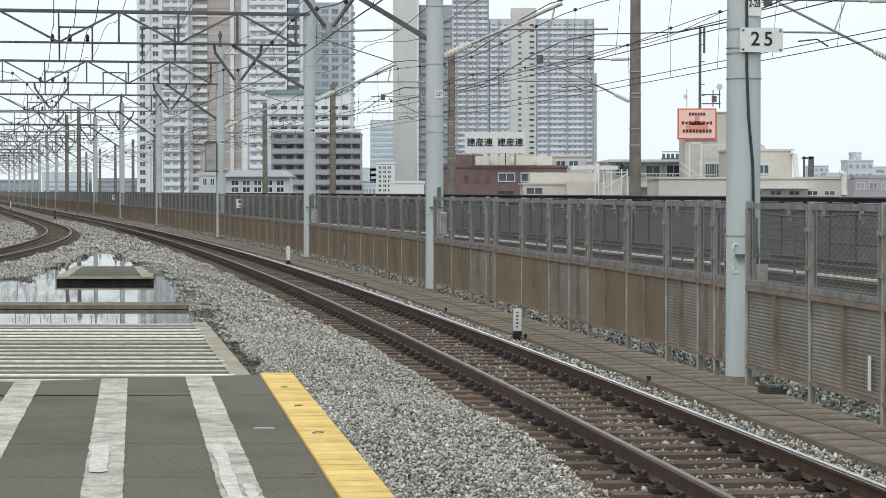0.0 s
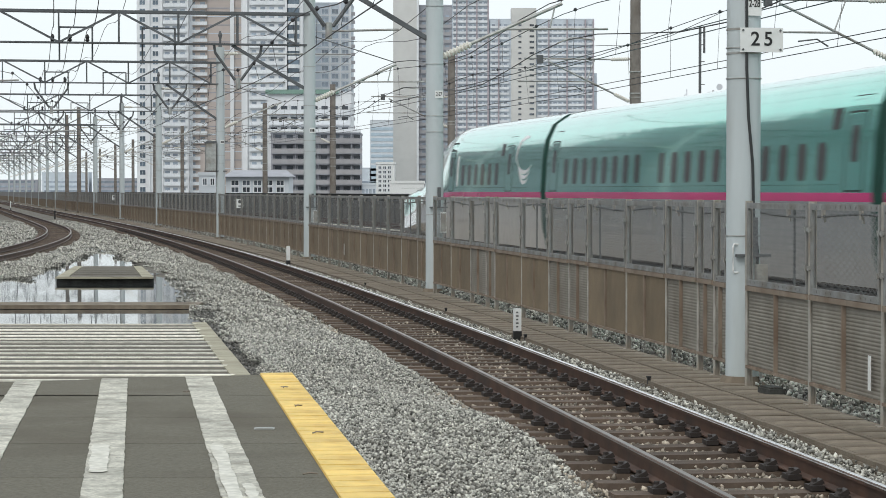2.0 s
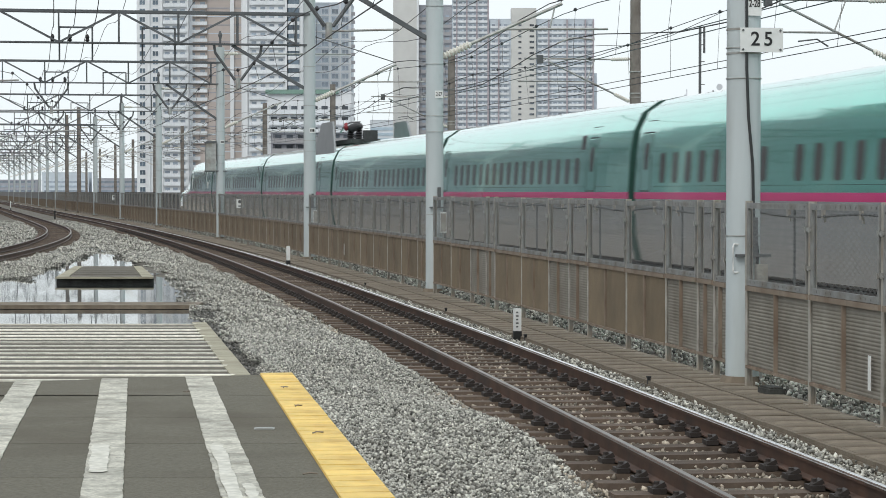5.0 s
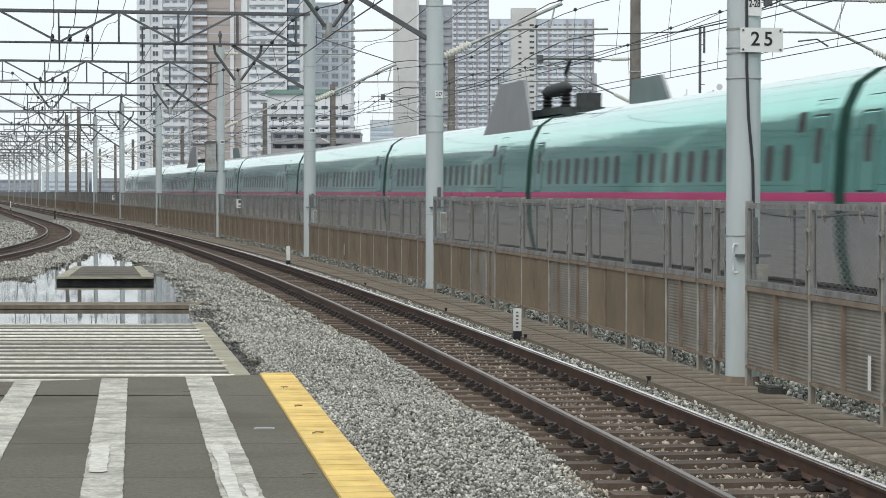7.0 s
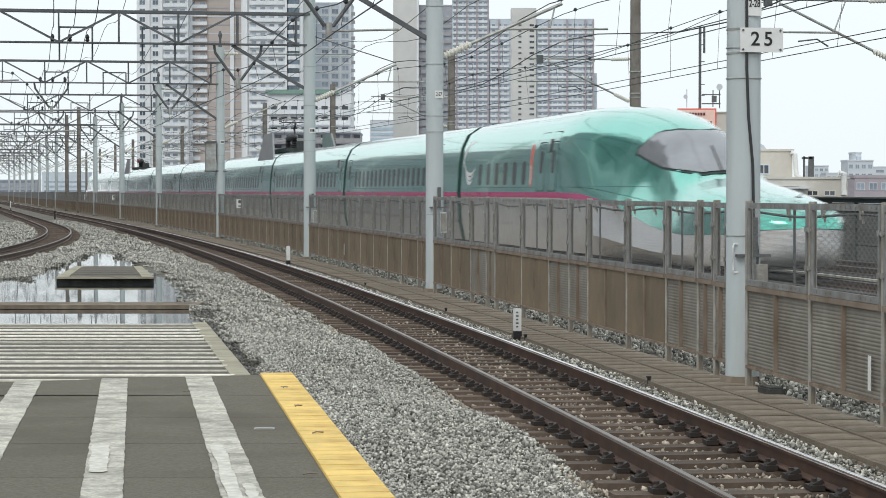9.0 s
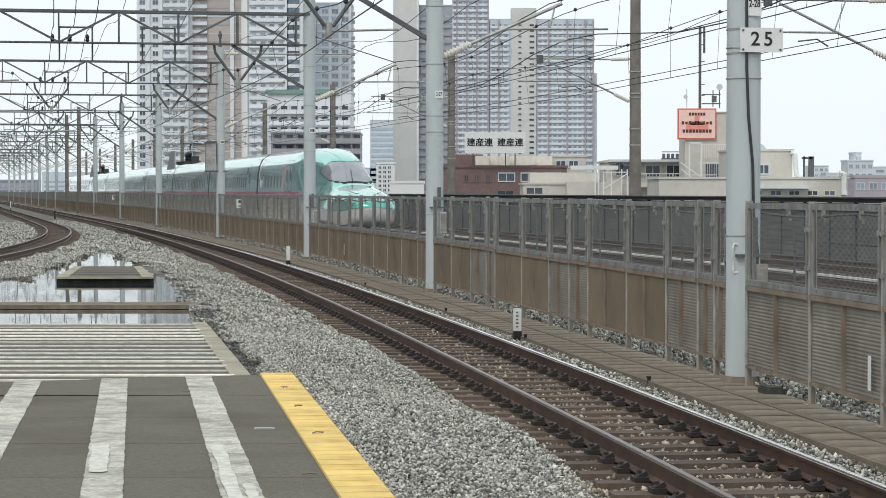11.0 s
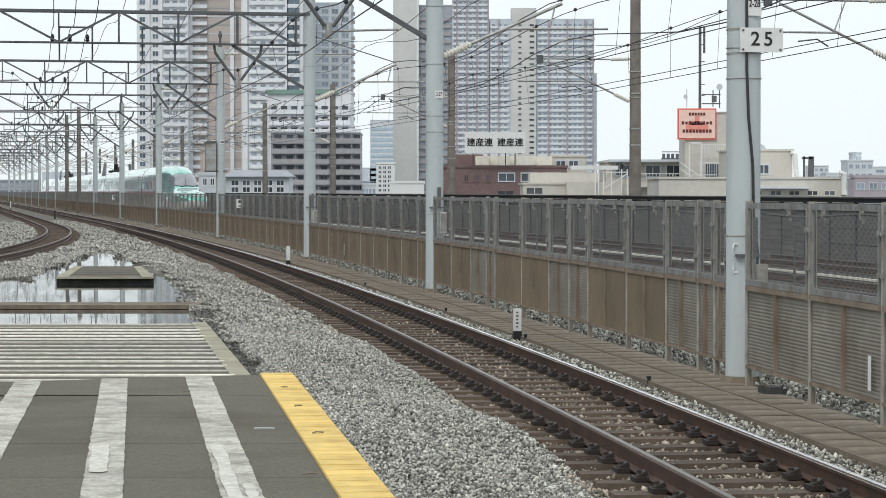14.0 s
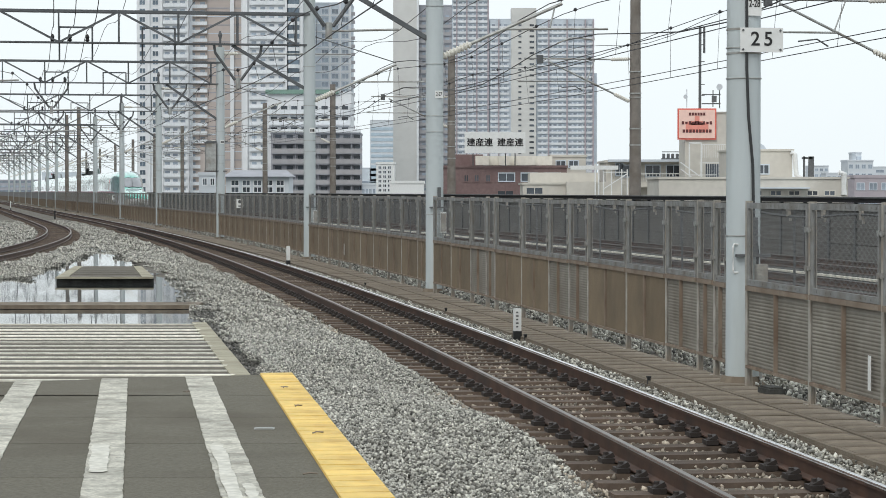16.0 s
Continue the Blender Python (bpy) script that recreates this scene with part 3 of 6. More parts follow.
def fence_bay(width, kind):
    """One bay: a post at its start, frame and mesh above, two panels below. It runs along +y from 0 to width."""
    words = {"brown": "fence bay with brown panels below and steel mesh above",
             "grey": "fence bay with grey ribbed panels below and steel mesh above"}[kind]
    f = thing("fence_bay", words, "fence", group="fence bays along the track")
    p = Shape()
    p.box((-0.026, 0, 0.865), (0.01, 0.07, 1.92)).box((0.026, 0, 0.865), (0.01, 0.07, 1.92)).box((0, 0, 0.865), (0.044, 0.01, 1.92))
    p.box((0, 0, -0.087), (0.13, 0.13, 0.016))
    post = part("post", p, POST, f, "weathered H-section post")
    for z in (1.2, 1.56):
        b = Shape().box((-0.042, 0, z), (0.022, 0.16, 0.03)).box((-0.055, 0.05, z), (0.016, 0.03, 0.05)).box((-0.055, -0.05, z), (0.016, 0.03, 0.05))
        part("bracket", b, GALV, post)
    a, b = 0.05, width - 0.05
    fr = Shape()
    fr.box((-0.03, (a + b) / 2, 1.775), (0.03, b - a, 0.06)).box((-0.03, (a + b) / 2, 0.985), (0.03, b - a, 0.06))
    fr.box((-0.03, a + 0.02, 1.38), (0.029, 0.04, 0.73)).box((-0.03, b - 0.02, 1.38), (0.029, 0.04, 0.73))
    for k in range(int((b - a) / 0.14)):
        for z in (1.775, 0.985):
            fr.box((-0.047, a + 0.07 + k * 0.14, z), (0.006, 0.018, 0.018))
    part("mesh_frame", fr, FRAMEG, f, "riveted galvanised frame")
    me = Shape()
    y0, y1, z0, z1 = a + 0.04, b - 0.04, 1.015, 1.745
    px, pz, w = 0.034, 0.066, 0.0031
    run = (z1 - z0) * px / pz
    k = y0 - run
    while k < y1:
        for sgn in (1, -1):
            ya, yb = (k, k + run) if sgn > 0 else (k + run, k)
            za, zb = z0, z1
            if abs(yb - ya) > 1e-6:
                t0, t1 = sorted(((y0 - ya) / (yb - ya), (y1 - ya) / (yb - ya)))
                t0, t1 = max(t0, 0.0), min(t1, 1.0)
                if t1 > t0:
                    p0, p1 = (ya + (yb - ya) * t0, za + (zb - za) * t0), (ya + (yb - ya) * t1, za + (zb - za) * t1)
                    me.add([(-0.03, p0[0] - w, p0[1]), (-0.03, p0[0] + w, p0[1]), (-0.026, p1[0] + w, p1[1]), (-0.026, p1[0] - w, p1[1])], [(0, 1, 2, 3)])
        k += px
    part("steel_mesh", me, MESHM, f, "expanded steel mesh")
    lo = Shape().box((-0.03, (a + b) / 2, 0.925), (0.05, b - a + 0.02, 0.05)).box((-0.03, (a + b) / 2, 0.115), (0.04, b - a + 0.02, 0.03))
    lo.box((-0.035, width / 2, 0.515), (0.045, 0.03, 0.77))
    part("panel_frame", lo, BROWNFRAME, f, "brown panel frame")
    for c, d in ((a, width / 2 - 0.02), (width / 2 + 0.02, b)):
        pn = Shape()
        if kind == "brown":
            pn.box((-0.012, (c + d) / 2, 0.515), (0.04, d - c, 0.77))
        else:
            prof_ = []
            for q in range(22):
                z = 0.133 + q * 0.0348
                prof_ += [(-0.018, z), (-0.0215, z + 0.01), (-0.0215, z + 0.02), (-0.018, z + 0.03)]
            n_ = len(prof_)
            pn.add([(x, y, z) for y in (c, d) for x, z in prof_] + [(0.015, y, z) for y in (c, d) for z in (prof_[0][1], prof_[-1][1])],
                   [(k, k + 1, n_ + k + 1, n_ + k) for k in range(n_ - 1)] + [(2 * n_, 2 * n_ + 2, 2 * n_ + 3, 2 * n_ + 1), (0, n_, 2 * n_ + 2, 2 * n_), (n_ - 1, 2 * n_ + 1, 2 * n_ + 3, 2 * n_ - 1)])
        part("panel", pn, BROWNPANEL if kind == "brown" else GREYPANEL, f)
    return f


gh = Shape().tube([(0.06, 0.02, 1.36), (-0.07, 0.0, 1.37), (-0.08, 0.0, 1.34), (-0.08, 0.0, 1.1), (-0.07, 0.0, 1.07), (0.06, 0.02, 1.08)], 0.012, 8)
tagged(part("bracket_bar", gh, WHITE, m=along(23.57, FO)), "small white bent metal bar on the fence beside the pole", "bracket bar")
bays = {}


def put_bay(s, width, kind):
    key = (round(width * 20) / 20, kind)
    m = along(s, FO, random.uniform(-0.006, 0.006))
    if key in bays:
        return copy_thing(bays[key], m)
    bays[key] = fence_bay(key[0], kind)
    bays[key].matrix_basis = m
    return bays[key]


posts = [(10.95, "grey"), (12.95, "grey"), (14.97, "grey"), (17.0, "grey"), (19.05, "grey"), (21.1, "grey"), (23.25, ""), (23.95, "grey"), (24.5, "grey"), (25.2, "grey"), (26.65, "brown"),
         (28.7, "brown"), (31.0, "grey"), (32.25, "grey"), (33.7, "brown"), (35.85, "brown"), (38.2, "grey"), (39.05, "grey"), (40.6, "brown"), (42.75, "brown"), (44.85, ""), (45.6, "brown"),
         (46.9, "brown"), (49.2, "brown"), (51.35, "brown"), (53.65, "brown"), (55.95, "brown"), (58.1, "brown"), (60.3, "brown"), (62.35, "brown"), (64.65, "brown"), (66.85, "")]
for (s, k), (s2, _) in zip(posts, posts[1:] + [(67.75, "")]):
    if k:
        put_bay(s, s2 - s, k)
    else:
        ep = Shape().box((-0.026, 0, 0.865), (0.01, 0.07, 1.92)).box((0.026, 0, 0.865), (0.01, 0.07, 1.92)).box((0, 0, 0.865), (0.044, 0.01, 1.92))
        tagged(part("fence_post", ep, POST, m=along(s, FO)), "rust-stained end post of the fence beside a pole", "fence post", "fence end posts")
s = 67.75
while s < 260:
    put_bay(s, 2.2, "brown")
    s += 2.2
far_f = Shape()
sweep(far_f, [(FO - 0.04, 0.06), (FO - 0.04, 0.94), (FO + 0.04, 0.94), (FO + 0.04, 0.06)], steps(260, 620))
tagged(part("far_fence", far_f, BROWNPANEL), "distant stretch of brown fence panels", "fence")
far_f2 = Shape()
sweep(far_f2, [(FO - 0.04, 0.96), (FO - 0.04, 1.8), (FO + 0.04, 1.8), (FO + 0.04, 0.96)], steps(260, 620))
tagged(part("far_fence_mesh", far_f2, MESHM), "distant stretch of grey fence mesh", "fence")

# ---- noise barrier on the far side of the high-speed line ----
BO = 15.2
barrier = thing("noise_barrier", "grey concrete noise barrier with a dark coping", "noise barrier", kind="structure")
bw = Shape()
sweep(bw, [(BO + 0.08, -1.5), (BO + 0.08, 1.6), (BO + 0.22, 1.6), (BO + 0.22, -1.5)], steps(-120, 620, 3))
part("barrier_wall", bw, WALLP, barrier)
ce = Shape()
sweep(ce, [(BO - 0.2, 1.735), (BO - 0.2, 1.77), (BO + 0.4, 1.77), (BO + 0.4, 1.735)], steps(-120, 620, 3))
part("coping_edge", ce, STEELDARK, barrier, "grey coping edge")
cp = Shape()
sweep(cp, [(BO - 0.12, 1.62), (BO - 0.12, 1.73), (BO + 0.35, 1.73), (BO + 0.35, 1.62)], steps(-120, 620, 3))
part("coping", cp, COPING, barrier, "dark coping")
panel_mesh = Shape()
for q in range(3):
    panel_mesh.box((0, 0, 0.3 + q * 0.43), (0.06, 1.9, 0.415))
    panel_mesh.box((-0.032, 0, 0.3 + q * 0.43), (0.006, 1.84, 0.02))
panel_mesh = panel_mesh.mesh("barrier_panel", WALLP)
hp = Shape().box((-0.05, 0, 0.8), (0.012, 0.12, 1.66)).box((0.0, 0, 0.8), (0.1, 0.012, 1.66))
hp_mesh = hp.mesh("barrier_post", STEELDARK)
for i in range(110):
    s = 36 + i * 2.0
    part("barrier_panel", panel_mesh, None, barrier, m=along(s, BO + 0.04))
    part("barrier_post", hp_mesh, None, barrier, m=along(s + 1.0, BO + 0.02))
cable = Shape()
cable.tube([on(s, BO - 0.1, 1.5 + 0.02 * math.sin(s * 1.6)) for s in np.arange(30, 220, 1.0)], 0.03, 6)
tagged(part("trackside_cable", cable, CABLE), "black cable slung along the noise barrier", "cable")
# near-side low parapet carrying a cable rack behind the fence
cr = Shape()
cr.tube([on(s, 3.1, 1.66 + 0.025 * math.sin(s * 1.45)) for s in np.arange(8, 130, 0.5)], 0.016, 6)
tagged(part("trackside_cable", cr, CABLE), "grey cable hung on brackets behind the fence", "cable")
hang = Shape().box((0, 0, 1.69), (0.03, 0.07, 0.11)).box((0.02, 0, 1.62), (0.02, 0.03, 0.06))
hang_mesh = hang.mesh("cable_hanger", POST)
hangers = thing("cable_rack", "grey metal cable hangers behind the fence mesh", "cable rack", kind="structure")
hp2 = Shape()
sweep(hp2, [(3.14, 1.73), (3.14, 1.77), (3.2, 1.77), (3.2, 1.73)], steps(8, 130))
part("rack_rail", hp2, GALV, hangers)
pst = Shape().box((0.05, 0, 0.75), (0.022, 0.03, 2.0)).mesh("rack_post", STEELDARK)
for i in range(70):
    part("cable_hanger", hang_mesh, None, hangers, m=along(10.3 + i * 1.25, 3.1))
    if i % 4 == 0:
        part("rack_post", pst, None, hangers, m=along(10.3 + i * 1.25, 3.12))

# ---- pale catenary poles along the fence, each with a lattice gantry over the near tracks ----
POLES = [2.0, 23.72, 45.34, 67.49, 96.7, 129.99, 158.95, 187.58, 210.83, 232.0, 254.0, 277.0, 300.0, 325.0, 350.0, 380.0, 410.0, 445.0]


def text_mesh(body, size, m, depth=0.002):
    cu = bpy.data.curves.new("lettering", "FONT")
    cu.body, cu.size, cu.extrude, cu.offset = body, size, depth, (size * 0.012 if size < 0.5 else 0.0)
    cu.align_x, cu.align_y = "CENTER", "CENTER"
    ob = new("lettering", cu)
    bpy.context.view_layer.update()
    me = bpy.data.meshes.new_from_object(ob.evaluated_get(bpy.context.evaluated_depsgraph_get()))
    bpy.data.objects.remove(ob)
    me.materials.clear()
    me.materials.append(m)
    return me


def gantry_pole(s, full):
    """A pole at the fence; in its space x points across the line to the right, y along it."""
    g = thing("catenary_pole", "tall pale blue-grey steel catenary pole with lattice gantry", "catenary pole", along(s, 2.12), "catenary poles along the fence")
    old = 205 < s < 240
    H = 9.6 if old else 8.0
    r = Shape().tube([(0, 0, -0.2), (0, 0, 2.4), (0, 0, H)], 0.2 if old else 0.182, 20, 0.175)
    col = part("column", r, BROWNPOLE if old else POLE, g, soft=True)
    for z in (1.45, 3.1, 3.42, 4.45, 5.6):
        part("band", Shape().lathe((0, 0, z), (0, 0, z + 0.012), [0.187, 0.188, 0.187], 20), GALV, col)
    part("base_collar", Shape().lathe((0, 0, -0.2), (0, 0, -0.02), [0.26, 0.26, 0.22], 16), CONC, g, "concrete base collar")
    # lattice gantry: two chords, posts and diagonals, reaching over both near tracks
    L, zt, zb = 13.5, (7.15 if s < 80 else 7.35), (6.24 if s < 80 else 6.45)
    tr_ = Shape()
    tr_.box((-L / 2, -0.15, zt), (L, 0.07, 0.08)).box((-L / 2, 0.15, zt), (L, 0.07, 0.08)).box((-L / 2, 0, zb), (L, 0.3, 0.045))
    gb = part("gantry_beam", tr_, GANTRY, g, "dark steel lattice beam")
    k, x = 0, -0.4
    while x > -L + 1:
        for y in (-0.15, 0.15):
            part("lattice_bar", Shape().bar((x, y, zb), (x, y, zt), 0.045), GANTRY, gb)
            a, b = ((x, y, zt), (x - 1.73, y, zb)) if k % 2 else ((x, y, zb), (x - 1.73, y, zt))
            if y < 0:
                part("lattice_bar", Shape().bar(a, b, 0.06), GANTRY, gb)
        x -= 1.73
        k += 1
    part("knee_brace", Shape().bar((-0.12, 0, 4.95), (-2.3, 0, zb - 0.02), 0.09).bar((-0.15, 0.07, 4.98), (-2.3, 0.07, zb), 0.05), GANTRY, g, "steel knee brace")
    part("far_leg", Shape().tube([(-L + 0.2, 0, -0.2), (-L + 0.2, 0, H - 0.2)], 0.16, 12), POLE, g)
    # drop arms with insulators over the near tracks
    loff = left_off(s) - 2.12
    for o in ((-2.12,) if not full else (-2.12, loff)):
        if o < -L + 1:
            continue
        for dx in (-0.7, 0.7):
            part("drop_arm", Shape().tube([(o + dx, 0, zb - 0.02), (o + dx * 0.95, 0, zb - 0.25), (o + dx * 0.12, 0, zb - 1.05)], 0.045, 6), STEELDARK, g)
        part("drop_socket", Shape().tube([(o, 0, zb - 0.98), (o, 0, zb - 1.3)], 0.07, 8), GALV, g)
        part("steady_arm", Shape().tube([(o - 0.05, 0.0, zb - 1.15), (o + 1.4, 0.0, zb - 1.1)], 0.025, 6), GALV, g)
    for o in (-4.9, -7.3):
        fr = Shape().bar((o, 0.2, zt - 0.45), (o, 0.2, zb - 0.5), 0.05).bar((o + 0.95, 0.2, zt - 0.45), (o + 0.95, 0.2, zb - 0.5), 0.05).bar((o - 0.02, 0.2, zt - 0.45), (o + 0.97, 0.2, zt - 0.45), 0.05)
        part("hanger_frame", fr, GANTRY, g)
    for o in (-6.5, -7.0, -7.5, -9.3, -9.8):
        part("pin_insulator", Shape().lathe((o, -0.1, zb + 0.02), (o, -0.1, zb + 0.24), [0.03, 0.07, 0.04, 0.06, 0.045, 0.02], 8), BLACK, g)
    fa = part("feeder_arm", Shape().tube([(0.75, 0.1, 7.75), (5.6, 0.1, 7.78)], 0.035, 6), GALV, g, "long horizontal feeder arm")
    part("insulator", Shape().lathe((0.15, 0.1, 7.75), (0.78, 0.1, 7.75), [0.03, 0.05] + [0.085, 0.05] * 7 + [0.03], 10), PORC, fa, "white ribbed porcelain insulator")
    part("pole_cap", Shape().lathe((0, 0, 8.0), (0, 0, 8.7), [0.1, 0.05, 0.05, 0.09, 0.03], 8), STEELDARK, g)
    # hinged bracket reaching out over the high-speed side
    ba = Shape().tube([(0.72, 0, 4.87), (2.6, 0, 5.7)], 0.035, 8)
    br = part("bracket_arm", ba, GALV, g, "grey tubular bracket arm")
    part("insulator", Shape().lathe((0.14, 0, 4.6), (0.75, 0, 4.88), [0.03, 0.05] + [0.085, 0.05] * 8 + [0.03], 10), PORC, br, "white ribbed porcelain insulator")
    part("bracket_tie", Shape().tube([(0.15, 0, 6.5), (2.6, 0, 5.75)], 0.016, 6), STEELDARK, br)
    part("registration_tube", Shape().tube([(1.3, 0, 5.17), (3.55, 0, 5.2)], 0.026, 6).tube([(2.35, 0, 5.2), (2.45, 0, 5.62)], 0.018, 6).tube([(3.25, 0, 5.2), (3.27, 0, 4.98), (2.8, 0, 5.02), (2.5, 0, 4.9)], 0.016, 6), GALV, br)
    return g


for i, s in enumerate(POLES):
    if i < 12:
        gantry_pole(s, 3 <= i)
g12 = None
for s in POLES[12:]:
    if not g12:
        g12 = gantry_pole(s, True)
    else:
        copy_thing(g12, along(s, 2.12))

# plates, conduit and boxes on the nearest pole
m1 = along(23.72, 2.12)


def face(m, x, z, back=0.2):
    """A pose on the camera's side of a pole, its z axis towards the viewer."""
    return m @ pose(x, -back, z, 90, 0, 0)


np_ = thing("pole_plate", "white pole number plate with black numerals", "sign", face(m1, 0.13, 3.5, 0.222))
part("plate", Shape().box((0, 0, 0), (0.46, 0.255, 0.006)), WHITE, np_)
for digit, x in (("2", -0.07), ("5", 0.07)):
    part("lettering", text_mesh(digit, 0.205, BLACK), None, np_, m=pose(x, 0.005, 0.006))
for x in (-0.2, 0.2):
    for y in (-0.1, 0.1):
        part("bolt", Shape().lathe((x, y, 0.003), (x, y, 0.012), [0.012, 0.012], 8), STEELDARK, np_)
for z in (3.37, 3.62):
    part("strap", Shape().lathe((-0.13, z - 3.5 - 0.012, -0.222), (-0.13, z - 3.5 + 0.012, -0.222), [0.183, 0.183], 20), GALV, np_)
p2 = thing("pole_plate", "small white pole plate with black figures", "sign", face(m1, 0.06, 3.85, 0.19))
part("plate", Shape().box((0, 0, 0), (0.15, 0.19, 0.005)), WHITE, p2)
part("lettering", text_mesh("2-28", 0.11, BLACK), None, p2, m=pose(0, 0.03, 0.005) @ Matrix.Diagonal((0.6, 1, 1, 1)))
for i, (s, z) in enumerate(((45.34, 3.85), (67.49, 3.72), (96.7, 4.0))):
    q = thing("pole_plate", "small white pole plate with black figures", "sign", face(along(s, 2.12), 0.06, z, 0.178), "small pole plates")
    part("plate", Shape().box((0, 0, 0), (0.16, 0.15, 0.005)), WHITE, q)
    if i == 0:
        part("lettering", text_mesh("2-27", 0.11, BLACK), None, q, m=pose(0, 0.0, 0.005) @ Matrix.Diagonal((0.6, 1, 1, 1)))
    else:
        part("lettering_bars", Shape().box((-0.04, 0, 0.004), (0.035, 0.08, 0.004)).box((0.03, 0, 0.004), (0.06, 0.08, 0.004)), BLACK, q)
cd = Shape().tube([m1 @ Vector(v) for v in ((-0.03, -0.185, 6.4), (-0.02, -0.19, 3.2), (0.0, -0.19, 2.7), (0.05, -0.185, 2.2), (0.06, -0.19, 1.6), (0.1, -0.2, 1.3), (0.1, -0.2, 0.6))], 0.016, 8)
tagged(part("conduit", cd, CABLE), "black cable running down the pale pole", "cable")
for s, z in ((23.72, 0.95), (45.34, 1.3), (67.49, 1.15)):
    jb = thing("junction_box", "pale metal junction box strapped to the pole", "junction box", along(s, 2.12), "junction boxes on the poles")
    part("box_body", Shape().box((0.14, -0.19, z), (0.12, 0.1, 0.42)), WHITE if s > 30 else POST, jb)
    part("box_lid", Shape().box((0.14, -0.245, z), (0.1, 0.012, 0.36)), POST, jb)
    part("box_bracket", Shape().box((0.05, -0.2, z + 0.3), (0.36, 0.08, 0.03)).box((0.06, -0.2, z + 0.5), (0.06, 0.08, 0.4)), STEELDARK, jb)
    part("box_pipe", Shape().tube([(0.14, -0.19, z - 0.2), (0.14, -0.19, -0.05)], 0.02, 6), GALV, jb)

sb = thing("switch_box", "tall pale grey switch box strapped to a catenary pole", "switch box", along(96.7, 2.12))
part("box_body", Shape().box((-0.43, -0.05, 3.37), (0.42, 0.4, 1.16)), GALV, sb)
part("box_roof", Shape().box((-0.43, -0.05, 3.97), (0.48, 0.46, 0.04)), STEELDARK, sb)
part("box_bracket", Shape().box((-0.2, 0, 2.77), (0.95, 0.3, 0.05)).box((-0.15, 0, 4.02), (0.9, 0.1, 0.05)), STEELDARK, sb)
# distance posts by the rails
for s, o, h, lab in ((31.55, 1.14, 0.33, "white distance post with a black foot and worn figures"), (64.06, 1.1, 0.42, "white distance post with a black foot"), (173.78, -1.8, 0.5, "small dark post in the ballast"), (263.95, -2.6, 0.8, "white post with a black foot between the tracks")):
    dp = thing("distance_post", lab, "post", along(s, o, -0.2))
    part("foot", Shape().box((0, 0, 0.09), (0.11, 0.11, 0.18)), BLACK, dp)
    part("shaft", Shape().box((0, 0, 0.16 + h / 2), (0.1, 0.1, h)),
         WHITE if h != 0.5 else BLACK, dp)
    if h == 0.33:
        for k in range(5):
            part("worn_figure", Shape().box((-0.01, -0.0525, 0.24 + k * 0.05), (0.03 + 0.008 * (k % 2), 0.004, 0.02)), STEELDARK, dp)
for s in (24.07, 31.20, 38.24, 48.91):
    tagged(part("peg", Shape().box((0, 0, -0.05), (0.03, 0.05, 0.2)).box((0, 0, 0.045), (0.04, 0.06, 0.02)), BLACK, m=along(s, 1.19, -0.1)), "short black peg at the edge of the cable trough", "peg", "pegs along the trough")
# white slips on the fence
for s, z in ((19.17, 0.36), (58.7, 0.42)):
    tagged(part("marker_strip", Shape().box((-0.06, 0.0, z), (0.006, 0.07, 0.3)), WHITE, m=along(s + 0.12, FO)), "white marker strip on the fence panel", "marker")
for s in (87.55, 165.0):
    sp = thing("marker_plate", "small white sign plate with dark marks on the fence mesh", "sign", along(s, FO), "sign plates on the mesh")
    part("plate", Shape().box((-0.07, 0, 1.45), (0.26, 0.006, 0.34)), WHITE, sp)
    part("marking_bars", Shape().lathe((-0.07, -0.004, 1.52), (-0.07, -0.008, 1.52), [0.07, 0.07], 12).box((-0.07, -0.006, 1.35), (0.12, 0.004, 0.05)), STEELDARK, sp)
hb = Shape().box((0, 0, 0.02), (0.17, 0.3, 0.06)).box((0, 0, 0.058), (0.14, 0.26, 0.02))
tagged(part("cable_box", hb, MOSS, m=pose(3.27, 22.45, -0.085, 0, 0, 15)), "low dark cable box beside the pole foot", "cable box")

